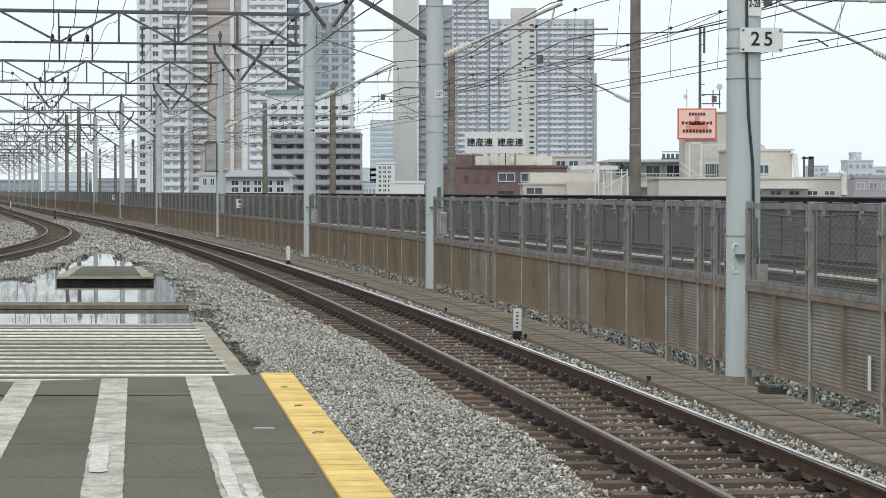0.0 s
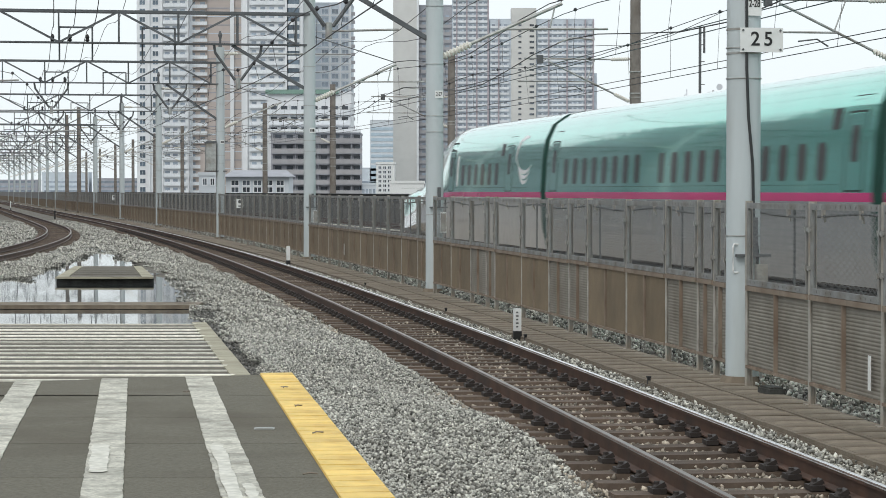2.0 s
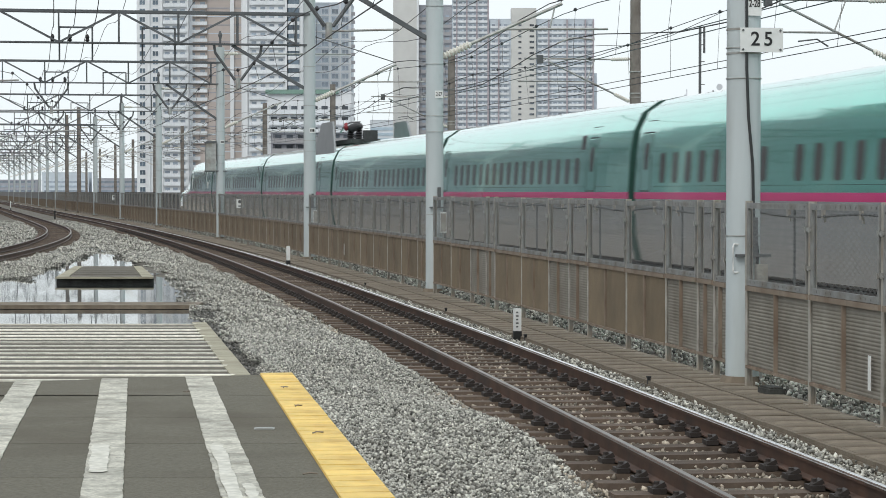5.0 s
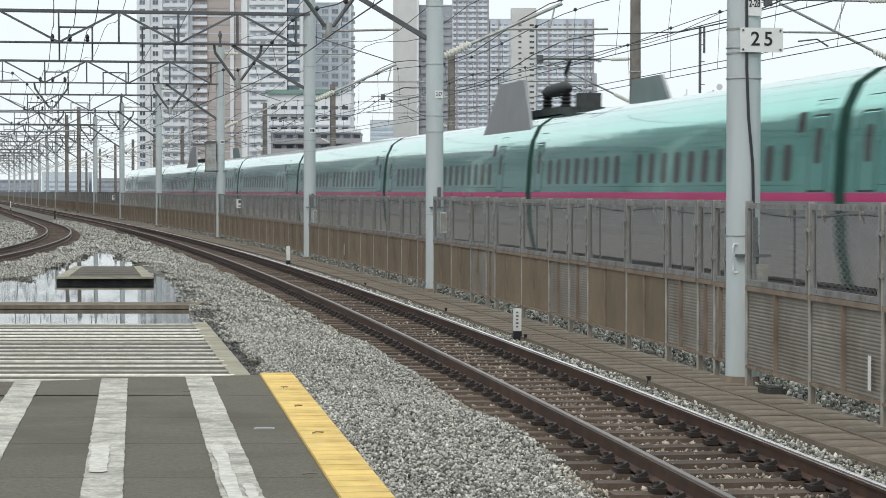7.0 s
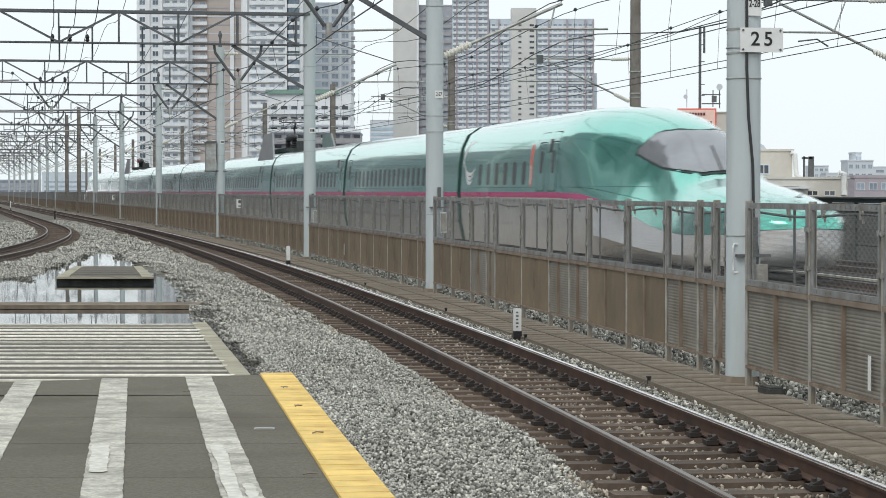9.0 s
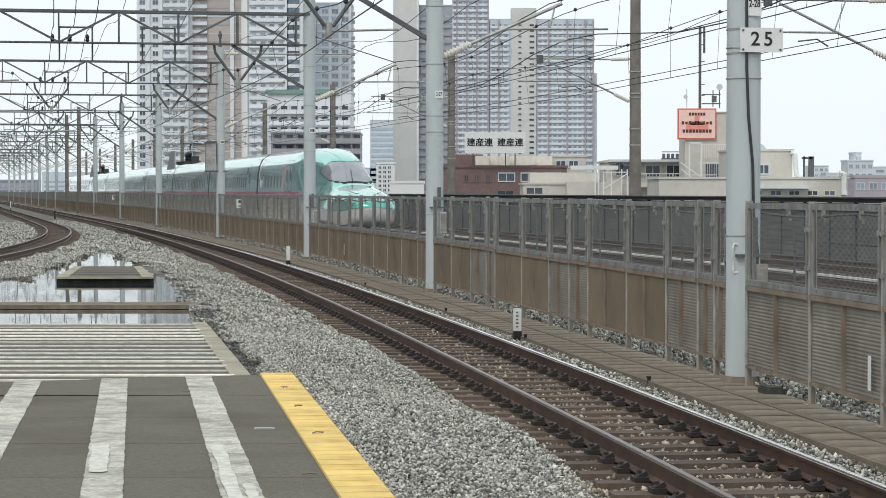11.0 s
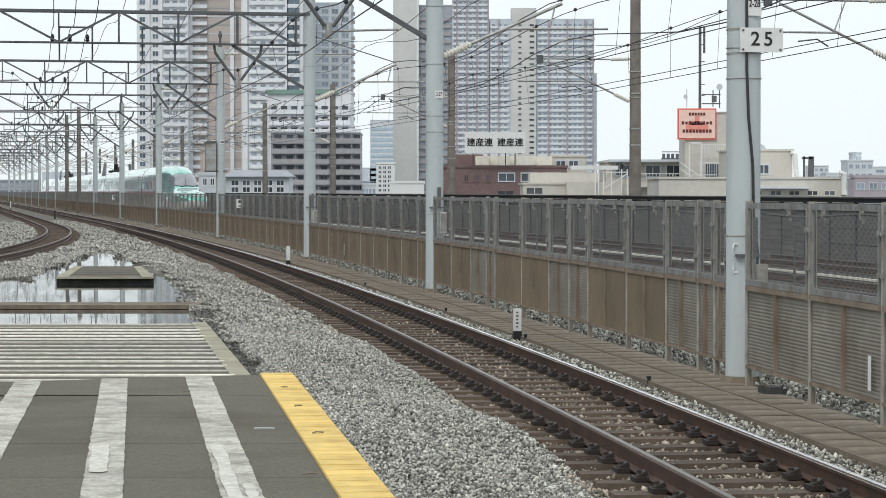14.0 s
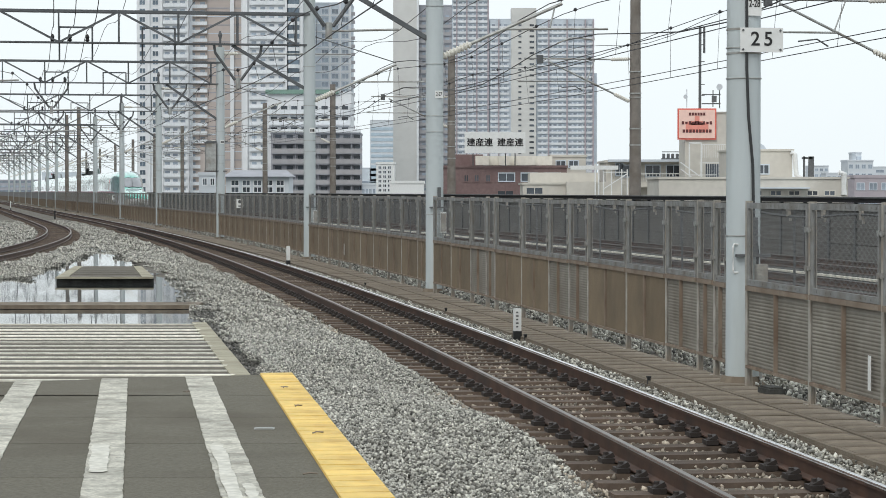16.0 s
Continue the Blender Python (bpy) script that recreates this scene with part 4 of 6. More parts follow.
# ---- brown concrete poles beyond the high-speed line ----
def brown_pole(s):
    g = thing("concrete_pole", "tall brown-grey concrete catenary pole with bracket", "catenary pole", along(s, 16.0), "concrete poles of the high-speed line")
    part("column", Shape().tube([(0, 0, -1.5), (0, 0, 9.2)], 0.23, 16, 0.19), BROWNPOLE, g, soft=True)
    for z in (3.6, 4.2, 5.35, 5.5, 6.3):
        part("band", Shape().lathe((0, 0, z), (0, 0, z + 0.05), [0.226, 0.226], 16), GALV, g)
    br = part("bracket_arm", Shape().tube([(-0.8, 0, 5.5), (-3.3, 0, 6.68)], 0.035, 8), GALV, g, "grey tubular bracket arm")
    part("insulator", Shape().lathe((-0.2, 0, 5.22), (-0.82, 0, 5.51), [0.03, 0.05] + [0.085, 0.05] * 7 + [0.03], 10), PORC, br, "white ribbed porcelain insulator")
    part("insulator", Shape().lathe((-0.2, 0, 6.8), (-0.95, 0, 6.77), [0.03, 0.05] + [0.075, 0.05] * 8 + [0.03], 10), PORC, br, "white ribbed porcelain insulator")
    part("top_tube", Shape().tube([(-0.95, 0, 6.77), (-4.2, 0, 6.78)], 0.035, 6), GALV, br)
    part("registration_tube", Shape().tube([(-1.8, 0, 5.95), (-4.45, 0, 5.95)], 0.03, 6), GALV, br)
    part("strut", Shape().tube([(-1.85, 0, 5.97), (-1.55, 0, 6.75)], 0.02, 6), GALV, br)
    part("steady_arm", Shape().tube([(-2.0, 0, 5.6), (-2.3, 0, 5.78), (-2.8, 0, 5.72)], 0.022, 6), STEELDARK, br)
    part("clamp", Shape().box((-3.6, 0, 6.75), (0.2, 0.12, 0.3)), STEELDARK, br)
    return g


bp = brown_pole(55.80)
for s in (81.6, 115.44, 153.45, 187.07, 220.0, 254.0, 288.0, 322.0, 356.0, 392.0, 430.0):
    copy_thing(bp, along(s, 16.0))

# ---- overhead wires ----
def wires(name, label, off, zc, zm, s0, s1, span, r=0.012, aux=0.0):
    """A contact wire, a messenger wire that sags between the supports, and droppers."""
    w = thing(name, label, "overhead wire")
    ss = np.arange(s0, s1, 4.0)
    part("contact_wire", Shape().tube([on(s, off(s) + 0.15 * math.sin(s / span * math.pi), zc) for s in ss], r, 5), WIRE, w)
    sag = lambda s: zm - 0.45 * math.sin((s - s0) / span * math.pi) ** 2
    part("messenger_wire", Shape().tube([on(s, off(s), sag(s)) for s in ss], r, 5), WIRE, w)
    if aux:
        part("auxiliary_wire", Shape().tube([on(s, off(s) + 0.1 * math.sin(s / span * math.pi), zc + aux) for s in ss], r, 5), WIRE, w)
    s = s0 + 2.5
    while s < min(s1, 220):
        d = Shape().tube([on(s, off(s) + 0.15 * math.sin(s / span * math.pi), zc), on(s, off(s), sag(s))], 0.006, 4)
        d.lathe(on(s, off(s), sag(s) - 0.05), on(s, off(s), sag(s) + 0.05), [0.02, 0.05, 0.05, 0.02], 6)
        part("dropper", d, WIRE, w)
        s += 5.0
    return w


wires("overhead_wire", "overhead contact wire with droppers above the near track", lambda s: 0.0, 4.95, 5.85, -20, 430, 24)
wires("overhead_wire", "overhead contact wire with droppers above the platform track", left_off, 4.95, 5.85, 30, 430, 24)
wires("overhead_wire", "overhead contact wire with droppers above the high-speed track", lambda s: 9.0, 5.45, 7.0, -40, 430, 34, aux=0.18)
wires("overhead_wire", "overhead contact wire with droppers above the far high-speed track", lambda s: 13.2, 5.38, 7.0, -40, 430, 34, aux=0.2)
for o, z, lab in ((4.9, 5.0, "feeder wire on the pole brackets"), (4.6, 5.75, "upper feeder wire on the pole brackets"), (15.7, 7.7, "upper feeder wire beside the concrete poles"),
                  (-4.4, 6.55, "feeder wire on the gantries"), (-4.9, 6.55, "feeder wire on the gantries"), (-5.4, 6.55, "feeder wire on the gantries"), (2.3, 7.9, "earth wire along the pole tops"), (-1.2, 7.6, "feeder wire above the near track"), (-3.0, 8.3, "feeder wire above the near tracks"), (6.2, 7.75, "feeder wire on the feeder arms"), (7.4, 7.75, "feeder wire on the feeder arms"), (-7.6, 7.0, "feeder wire on the gantries")):
    tagged(part("feeder_wire", Shape().tube([on(s, o, z - 0.5 * math.sin((s - 23.7) / 22 * math.pi) ** 2) for s in np.arange(-20, 400, 3.0)], 0.011, 5), WIRE), lab, "overhead wire")

# ---- the city beyond the line ----
TW_WHITE = mat("tower_white_tile", (0.75, 0.77, 0.79), 0.7, var=0.06, scale=0.4, dirt=(0.68, 0.7, 0.72), dscale=0.06)
# the grey and dark tower tiles are lightened and blued to include haze
TW_GREY = mat("tower_grey_tile", (0.58, 0.64, 0.7), 0.7, var=0.08, scale=0.4, dirt=(0.5, 0.55, 0.61), dscale=0.06)
TW_TAN = mat("tower_tan_tile", (0.5, 0.44, 0.41), 0.75, var=0.06, scale=0.6, dirt=(0.45, 0.395, 0.365), dscale=0.05)
TW_DARK = mat("tower_dark_tile", (0.36, 0.37, 0.41), 0.7, var=0.1, scale=0.5, dirt=(0.28, 0.285, 0.31), dscale=0.08)
TW_MAUVE = mat("tower_mauve_tile", (0.4, 0.36, 0.39), 0.7, var=0.08, scale=0.5)
BEIGE = mat("beige_render", (0.6, 0.575, 0.52), 0.85, var=0.06, scale=1.5, dirt=(0.5, 0.475, 0.43), dscale=0.25)
PALEWALL = mat("pale_tower_wall", (0.62, 0.62, 0.6), 0.8, var=0.04, scale=0.3, dirt=(0.56, 0.56, 0.545), dscale=0.08)
# dark red tile, its colour raised a little for aerial haze
REDBRICK = mat("dark_red_tile", (0.2, 0.135, 0.13), 0.7, var=0.15, scale=3, dirt=(0.17, 0.108, 0.105), dscale=0.5)
CREAM = mat("cream_plastic", (0.78, 0.76, 0.68), 0.5, var=0.08, scale=2)
GLASSD = mat("dark_window_glass", (0.075, 0.088, 0.105), 0.12, var=0.3, scale=0.6, rand=0.5)
# far panes: haze is painted in as a lighter, bluer glass colour
GLASSF = mat("haze_pale_glass", (0.3, 0.35, 0.41), 0.2, var=0.2, scale=0.5, rand=0.3)
GLASSB = mat("blue_window_glass", (0.12, 0.16, 0.2), 0.15, var=0.25, scale=0.5, rand=0.4)
PARAPET = mat("balcony_parapet", (0.74, 0.77, 0.8), 0.6, var=0.08, scale=1.0, rand=0.08)
DARKPAR = mat("dark_balcony_parapet", (0.36, 0.355, 0.37), 0.6, var=0.08, scale=1.0, rand=0.08)
ROOFGREEN = mat("green_copper_roof", (0.2, 0.32, 0.27), 0.7, var=0.1, scale=1)
SIGNRED = mat("red_sign_face", (0.75, 0.16, 0.12), 0.5, var=0.06, scale=2)
SIGNMID = mat("faded_red_print", (0.8, 0.3, 0.24), 0.5, var=0.06, scale=2)
SIGNPINK = mat("salmon_sign_face", (0.88, 0.6, 0.52), 0.5, var=0.06, scale=2)
INK = mat("sign_ink", (0.12, 0.03, 0.03), 0.6, var=0.1)
# distance haze is put into these two pale, bluish base colours
HAZY = mat("haze_pale_tile", (0.6, 0.64, 0.68), 0.8, var=0.05, scale=0.3)
HAZYB = mat("haze_blue_glass", (0.42, 0.52, 0.6), 0.4, var=0.08, scale=0.3)


def block(name, label, D, x0, x1, z1, depth, m, category="building", z0=-11.0, roof=0.5):
    """A plain building body whose street face stands D metres off; its windows and balconies are added to it."""
    b = thing(name, label, category, pose((x0 + x1) / 2, D, 0))
    w = x1 - x0
    part("wall", Shape().box((0, depth / 2, (z0 + z1) / 2), (w, depth, z1 - z0)), m, b)
    if roof:
        part("roof_parapet", Shape().box((0, depth / 2, z1 + roof / 2), (w + 0.3, depth + 0.3, roof)), m, b)
    return b, w


def grid(b, w, xs, zs, ww, wh, glass=GLASSD, frame=None, sill=True, y=0.0):
    """Windows in rows: a recessed-looking frame with a pane proud of it."""
    me = Shape().box((0, -0.03, 0), (ww, 0.08, wh)).mesh("pane", glass)
    fm = Shape().box((0, -0.02, wh / 2 + 0.06), (ww + 0.24, 0.1, 0.12)).box((0, -0.02, -wh / 2 - 0.06), (ww + 0.24, 0.16, 0.12)).box((-ww / 2 - 0.06, -0.02, 0), (0.12, 0.1, wh)).box((ww / 2 + 0.06, -0.02, 0), (0.12, 0.1, wh)).box((0, -0.06, 0), (0.08, 0.06, wh)).mesh("window_frame", frame or TW_WHITE)
    for z in zs:
        for x in xs:
            wi = part("window", me, None, b, m=pose(x, y, z))
            part("window_frame", fm, None, wi)


def balconies(b, xa, xb, zs, depth, slab_m, par_m, glass=GLASSD, h=1.15, ww=1.7, posts=True, storey=3.0):
    """A stack of balconies: floor slab, parapet, a dark recess with windows behind, and party fins."""
    w = xb - xa
    sl = Shape().box((0, -depth / 2, -0.12), (w, depth, 0.24)).mesh("balcony_slab", slab_m)
    pr = Shape().box((0, -depth, h / 2), (w, 0.12, h)).box((0, -depth, h + 0.09), (w, 0.07, 0.06)).mesh("balcony_parapet", par_m)
    wn_ = Shape()
    n = max(1, int(w / 2.6))
    for k in range(n):
        wn_.box((-w / 2 + (k + 0.5) * w / n, -0.04, 1.15), (min(ww, w / n * 0.8), 0.06, 2.0))
    wn_ = wn_.mesh("balcony_window", glass)
    fin = Shape()
    for k in range(0, n + 1, 2):
        fin.box((-w / 2 + k * w / n, -depth / 2, storey / 2 - 0.2), (0.16, depth * 0.96, storey - 0.3))
    fin = fin.mesh("balcony_fin", slab_m)
    for z in zs:
        q = part("balcony", sl, None, b, m=pose((xa + xb) / 2, 0, z))
        part("balcony_parapet", pr, None, q)
        tagged(part("balcony_window", wn_, None, q), kind="stuff")
        if posts:
            tagged(part("balcony_fin", fin, None, q), kind="stuff")


def levels(z0, z1, st=3.0):
    return [z0 + i * st for i in range(int((z1 - z0) / st))]


D = 800
# white balcony tower
b, w = block("tower_block", "tall white apartment tower with stacked balconies", D, -108.20, -90.00, 96, 22, TW_WHITE)
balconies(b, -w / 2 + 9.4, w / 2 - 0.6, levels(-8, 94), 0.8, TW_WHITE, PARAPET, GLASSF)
grid(b, w, [-w / 2 + 2.0, -w / 2 + 6.6], [z + 1.5 for z in levels(-8, 94)], 1.9, 1.6, GLASSB)
for x in (-w / 2 + 4.3, -w / 2 + 8.8):
    part("pilaster", Shape().box((x, -0.5, 42), (0.9, 1.0, 106)), TW_WHITE, b)
# tan tower with blank panels
b, w = block("tower_block", "tall tan apartment tower with blank tiled walls", D + 6, -90.80, -70.40, 99, 20, TW_TAN)
for x in (-w / 2 + 1.0, w / 2 - 4.6, w / 2 - 0.6):
    part("pilaster", Shape().box((x, -0.4, 44), (1.4, 0.9, 108)), TW_WHITE, b)
for z in levels(-8, 96):
    part("tile_band", Shape().box((0, -0.05, z), (w - 1, 0.12, 0.35)), TW_DARK if int(z) % 2 else TW_GREY, b)
balconies(b, -w / 2 - 0.0, -w / 2 + 7.0, levels(-8, 94), 0.8, TW_TAN, PARAPET, GLASSF)
# white tower with rounded corner bays
b, w = block("tower_block", "tall white apartment tower with balconies and bay windows", D - 10, -69.72, -48.98, 101, 24, TW_WHITE)
balconies(b, -w / 2 + 2.2, w / 2 - 6.0, levels(-8, 96), 0.8, TW_WHITE, PARAPET, GLASSF)
bay = Shape().lathe((0, 0, 0), (0, 0, 1.7), [2.1, 2.1], 10).mesh("bay_window", GLASSB)
bayb = Shape().lathe((0, 0, 1.7), (0, 0, 3.0), [2.25, 2.25], 10).mesh("bay_parapet", TW_WHITE)
for z in levels(-8, 96):
    q = part("bay_window", bay, None, b, m=pose(w / 2 - 3.2, 0, z))
    part("bay_parapet", bayb, None, q)
part("pilaster", Shape().box((-w / 2 + 0.8, -0.6, 45), (1.6, 1.2, 112)), TW_WHITE, b)
part("pilaster", Shape().box((w / 2 - 5.7, -0.8, 45), (0.7, 1.6, 112)), TW_WHITE, b)
# greyer tower behind it
b, w = block("tower_block", "tall grey-white apartment tower with window columns", D + 40, -52.92, -34.02, 71.33, 22, TW_GREY)
zs = [z + 1.5 for z in levels(-8, 70.49)]
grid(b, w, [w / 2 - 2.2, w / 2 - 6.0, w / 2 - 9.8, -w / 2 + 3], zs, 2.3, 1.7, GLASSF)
for z in zs:
    part("floor_band", Shape().box((0, -0.1, z - 1.4), (w, 0.3, 0.5)), TW_WHITE, b)
for x in (w / 2 - 0.4, w / 2 - 4.1, w / 2 - 7.9):
    part("pilaster", Shape().box((x, -0.2, 30), (0.6, 0.6, 2 * (71.33 - 30))), TW_WHITE, b)
for z in zs:
    part("corner_balcony", Shape().box((w / 2 + 0.6, 1.2, z - 0.8), (1.4, 2.2, 1.1)), DARKPAR, b)

# stepped block: white upper storeys over a dark lower block
D = 600
b, w = block("apartment_block", "stepped white apartment block with a green roof edge", D + 14, -47.59, -24.87, 28.40, 20, TW_WHITE)
balconies(b, -w / 2 + 0.4, w / 2 - 0.4, levels(17.04, 27.48, 2.9), 0.9, TW_WHITE, PARAPET)
part("roof_edge", Shape().box((-2, 8, 28.86), (w - 3, 18, 1.1)), ROOFGREEN, b, "green metal roof edge")
b, w = block("apartment_block", "dark grey apartment block with wide balconies", D, -45.60, -22.05, 17.00, 18, TW_DARK)
balconies(b, -w / 2 + 0.4, w / 2 - 8.0, levels(0.95, 17.45, 2.75), 1.4, TW_DARK, DARKPAR, storey=2.75)
balconies(b, w / 2 - 7.6, w / 2 + 0.6, levels(0.95, 17.45, 2.75), 2.0, TW_DARK, DARKPAR, storey=2.75)
part("roof_rail", Shape().box((0, -1.0, 17.90), (w + 0.6, 0.15, 0.9)), PARAPET, b)

# far tower in haze-toned colours, and white office
b, w = block("office_tower", "far office tower paled and blued by haze", 1500, -48.38, -31.88, 48.61, 18, HAZY)
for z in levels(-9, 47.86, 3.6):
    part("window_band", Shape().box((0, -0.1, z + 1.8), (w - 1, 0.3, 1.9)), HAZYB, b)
b, w = block("office_block", "small white office block with square windows", 500, -14.75, -10.75, 7.86, 10, WHITE)
grid(b, w, [-1.2, -0.15, 0.9], [7.11 - 1.0 * k for k in range(6)], 0.6, 0.55, GLASSD)
b, w = block("low_building", "low white building behind the barrier", 420, -9.87, -3.57, 3.34, 10, WHITE)

# beige and slate tower
D = 900
b, w = block("tower_block", "tall beige tower with a blank side wall", D, -19.80, -9.67, 110, 18, PALEWALL)
part("pilaster", Shape().box((w / 2 - 0.4, -0.3, 50), (0.8, 0.8, 120)), TW_WHITE, b)
b, w = block("tower_block", "tall slate grey tower with narrow balconies", D + 3, -12.42, 3.61, 75.63, 18, TW_DARK)
balconies(b, -w / 2 + 0.4, w / 2 - 0.4, levels(-8, 74.73), 0.6, TW_DARK, DARKPAR, GLASSF)

# two slim far towers with curved balcony fronts
for x0, x1, zt, lab in ((800, 865, -20, "tall grey far apartment tower with mauve piers"), (866, 1050, 36, "tall grey far apartment tower with a white core")):
    D = 1225
    X0, X1 = (x0 - 784) / 4000 * D, (x1 - 784) / 4000 * D
    top = 1.925 + (338.5 - zt) / 4000 * D
    b, w = block("tower_block", lab, D, X0, X1, top, 26, TW_GREY)
    zs = levels(-9, top - 1)
    if x0 > 850:
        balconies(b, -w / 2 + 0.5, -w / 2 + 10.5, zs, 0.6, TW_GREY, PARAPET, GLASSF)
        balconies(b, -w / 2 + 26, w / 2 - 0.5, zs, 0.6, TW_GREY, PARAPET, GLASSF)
        part("core", Shape().box((-w / 2 + 18.5, 4, (100.69 - 11) / 2), (13.5, 14, 100.69 + 11)), PALEWALL, b, "pale blank core wall")
        for z in zs[4:]:
            part("core_window", Shape().box((-w / 2 + 22.8, -3.1, z + 1.4), (2.4, 0.2, 1.0)), GLASSD, b)
            part("core_window", Shape().box((-w / 2 + 16.4, -3.1, z + 1.4), (1.6, 0.2, 0.9)), GLASSD, b)
        piers = (-w / 2 + 5, -w / 2 + 32, -w / 2 + 42, w / 2 - 4.5, w / 2 - 0.2)
        bw_ = part("lower_wing", Shape().box((w / 2 + 0.9, 8, 65.78 / 2), (2.2, 14, 65.78)), TW_GREY, b)
    else:
        balconies(b, -w / 2 + 0.5, w / 2 - 0.5, zs, 0.6, TW_GREY, PARAPET, GLASSF)
        piers = (-w / 2 + 2.5, -2, 3.4, w / 2 - 0.4)
    for x in piers:
        part("pier", Shape().box((x, -1.1, top / 2 - 3), (0.8, 1.9, top + 6)), TW_MAUVE, b)

# dark red building with roof tanks and a long roof sign
D = 260
b, w = block("red_building", "dark red tiled building with roof tanks", D, -0.07, 14.23, 4.62, 14, REDBRICK, roof=0.25)
grid(b, w, [7.21 - 7.08 + x for x in (0.1, 2.7, 5.35)], [3.52], 1.75, 0.85, GLASSD, TW_GREY)
grid(b, w, [-5.9, -4.4, -3.2, -1.9], [3.39], 0.4, 0.7, GLASSD, REDBRICK)
grid(b, w, [0.1, 2.7, 5.35], [1.50], 1.75, 0.85, GLASSD, REDBRICK)
part("roof_hut", Shape().box((-4.4, 6, 5.21), (4.0, 4, 2.0)), REDBRICK, b)
for k, (x0, x1, t) in enumerate(((842, 866, 280), (864, 888, 281), (884, 902, 278), (899, 920, 281), (915, 948, 280), (946, 980, 280))):
    xa, xb = (x0 - 784) * 0.065, (x1 - 784) * 0.065
    z1, z0 = 5.73, 4.66
    tk = thing("roof_tank", "cream panelled water tank on the roof", "water tank", pose((xa + xb) / 2, D + 3 + (k % 2) * 1.6, z0 + 0.27), "roof tanks")
    part("tank_body", Shape().box((0, 0, (z1 - z0) / 2), (xb - xa, 1.5, z1 - z0)), CREAM, tk)
    for q in range(3):
        part("tank_rib", Shape().box((-(xb - xa) / 3 + q * (xb - xa) / 3, -0.77, (z1 - z0) / 2), (0.05, 0.04, z1 - z0)), CREAM, tk)
sg = thing("roof_sign", "long white roof sign with black characters", "sign", pose(5.93, 258, 7.44))
HW = (9.42 - 2.45) / 2
for k, (xc, rz) in enumerate(((-HW / 2, 3), (HW / 2, -3))):
    f = part("sign_face", Shape().box((0, 0, 0), (HW - 0.02, 0.12, 2.4)), WHITE, sg, m=pose(xc, 0, 0, 0, 0, rz))
    for dx, dz in ((-0.022, 0), (0.022, 0), (0, 0.02), (0, -0.02)):
        part("lettering", text_mesh("建産連", 1.0, BLACK, 0.01), None, f, m=pose(dx, -0.075 - abs(dz) * 0.2, dz - 0.02, 90, 0, 0))
part("sign_legs", Shape().bar((-2.5, 0.6, -2.6), (-2.5, 0.2, -0.9), 0.12).bar((1.2, 0.6, -2.6), (1.2, 0.2, -0.9), 0.12).bar((2.3, 0.6, -2.6), (2.3, 0.2, -0.9), 0.12), STEELDARK, sg)

# beige low buildings
D = 230
b, w = block("low_building", "low beige building with a flat roof", D, 8.16, 18.86, 2.59, 10, BEIGE, roof=0.2)
part("upper_storey", Shape().box((12.42 - 13.51, 5, 3.22), (7.0, 6, 1.2)), BEIGE, b)
grid(b, w, [-4.2, 3.2], [1.95], 1.6, 0.6, GLASSD, BEIGE)
b, w = block("pipe_frame_block", "white steel stair frame on a low roof", 228, 12.48, 18.01, 2.87, 2, BEIGE, roof=0.0)
fr = Shape()
for x in (1068, 1082, 1100, 1110):
    fr.bar(((x - 1051.5) * 0.057, 0, 0), ((x - 1051.5) * 0.057, 0, 4.12), 0.12)
fr.bar((-2.4, 0, 4.29), (2.4, 0, 4.29), 0.5, 0.4).bar((0.9, 0, 3.83), (3.4, 0, 3.83), 0.1).bar((0.9, 0, 2.12), (3.3, 0, 3.66), 0.1)
for x in (1053, 1059):
    fr.bar(((x - 1051.5) * 0.057, -0.3, 0), ((x - 1051.5) * 0.057, -0.3, 4.69), 0.14)
part("stair_frame", fr, WHITE, b, "white steel stair frame")
b, w = block("grey_house", "grey two-storey house with balcony and dark windows", 250, 18.00, 28.19, 5.08, 12, BEIGE, roof=0.25)
part("roof_slab", Shape().box((0.5, 4, 5.27), (w + 0.6, 12, 0.25)), TW_GREY, b)
grid(b, w, [-2.4, 0.1, 2.4], [4.14], 1.5, 1.2, GLASSD, TW_GREY)
grid(b, w, [-3.6], [4.33], 0.7, 1.3, GLASSD, TW_GREY)
for k in range(18):
    part("baluster", Shape().bar((-1.8 + k * 0.36, -1.3, 2.96), (-1.8 + k * 0.36, -1.3, 3.77), 0.05), WHITE, b)
part("handrail", Shape().bar((-1.9, -1.3, 3.83), (4.6, -1.3, 3.83), 0.09), WHITE, b)
part("terrace", Shape().box((1.3, -0.7, 2.64), (7, 1.6, 0.6)), BEIGE, b)
b, w = block("low_building", "long low beige building with a flat parapet", 210, 20.05, 37.59, 3.05, 12, BEIGE, roof=0.2)
grid(b, w, [29.71 - 28.82 + x for x in (-0.6, 1.2, 2.9, 4.6, 6.2)], [1.74], 0.9, 0.35, GLASSD, BEIGE)
part("eaves", Shape().box((1.8, -0.6, 2.21), (6.6, 1.2, 0.12)), TW_GREY, b)
part("vent_pipe", Shape().tube([(8.4, -0.2, 1.58), (8.4, -0.2, 3.53), (7.9, -0.2, 3.63)], 0.28, 10), WHITE, b, "white vent pipe")
b, w = block("roof_house", "beige roof house with a barrel roof and white vent pipe", 222, 28.08, 34.30, 5.84, 8, BEIGE, roof=0.2)
part("barrel_roof", Shape().tube([(-0.3, 0.5, 5.67), (-0.3, 7, 5.67)], 1.0, 16), TW_GREY, b)
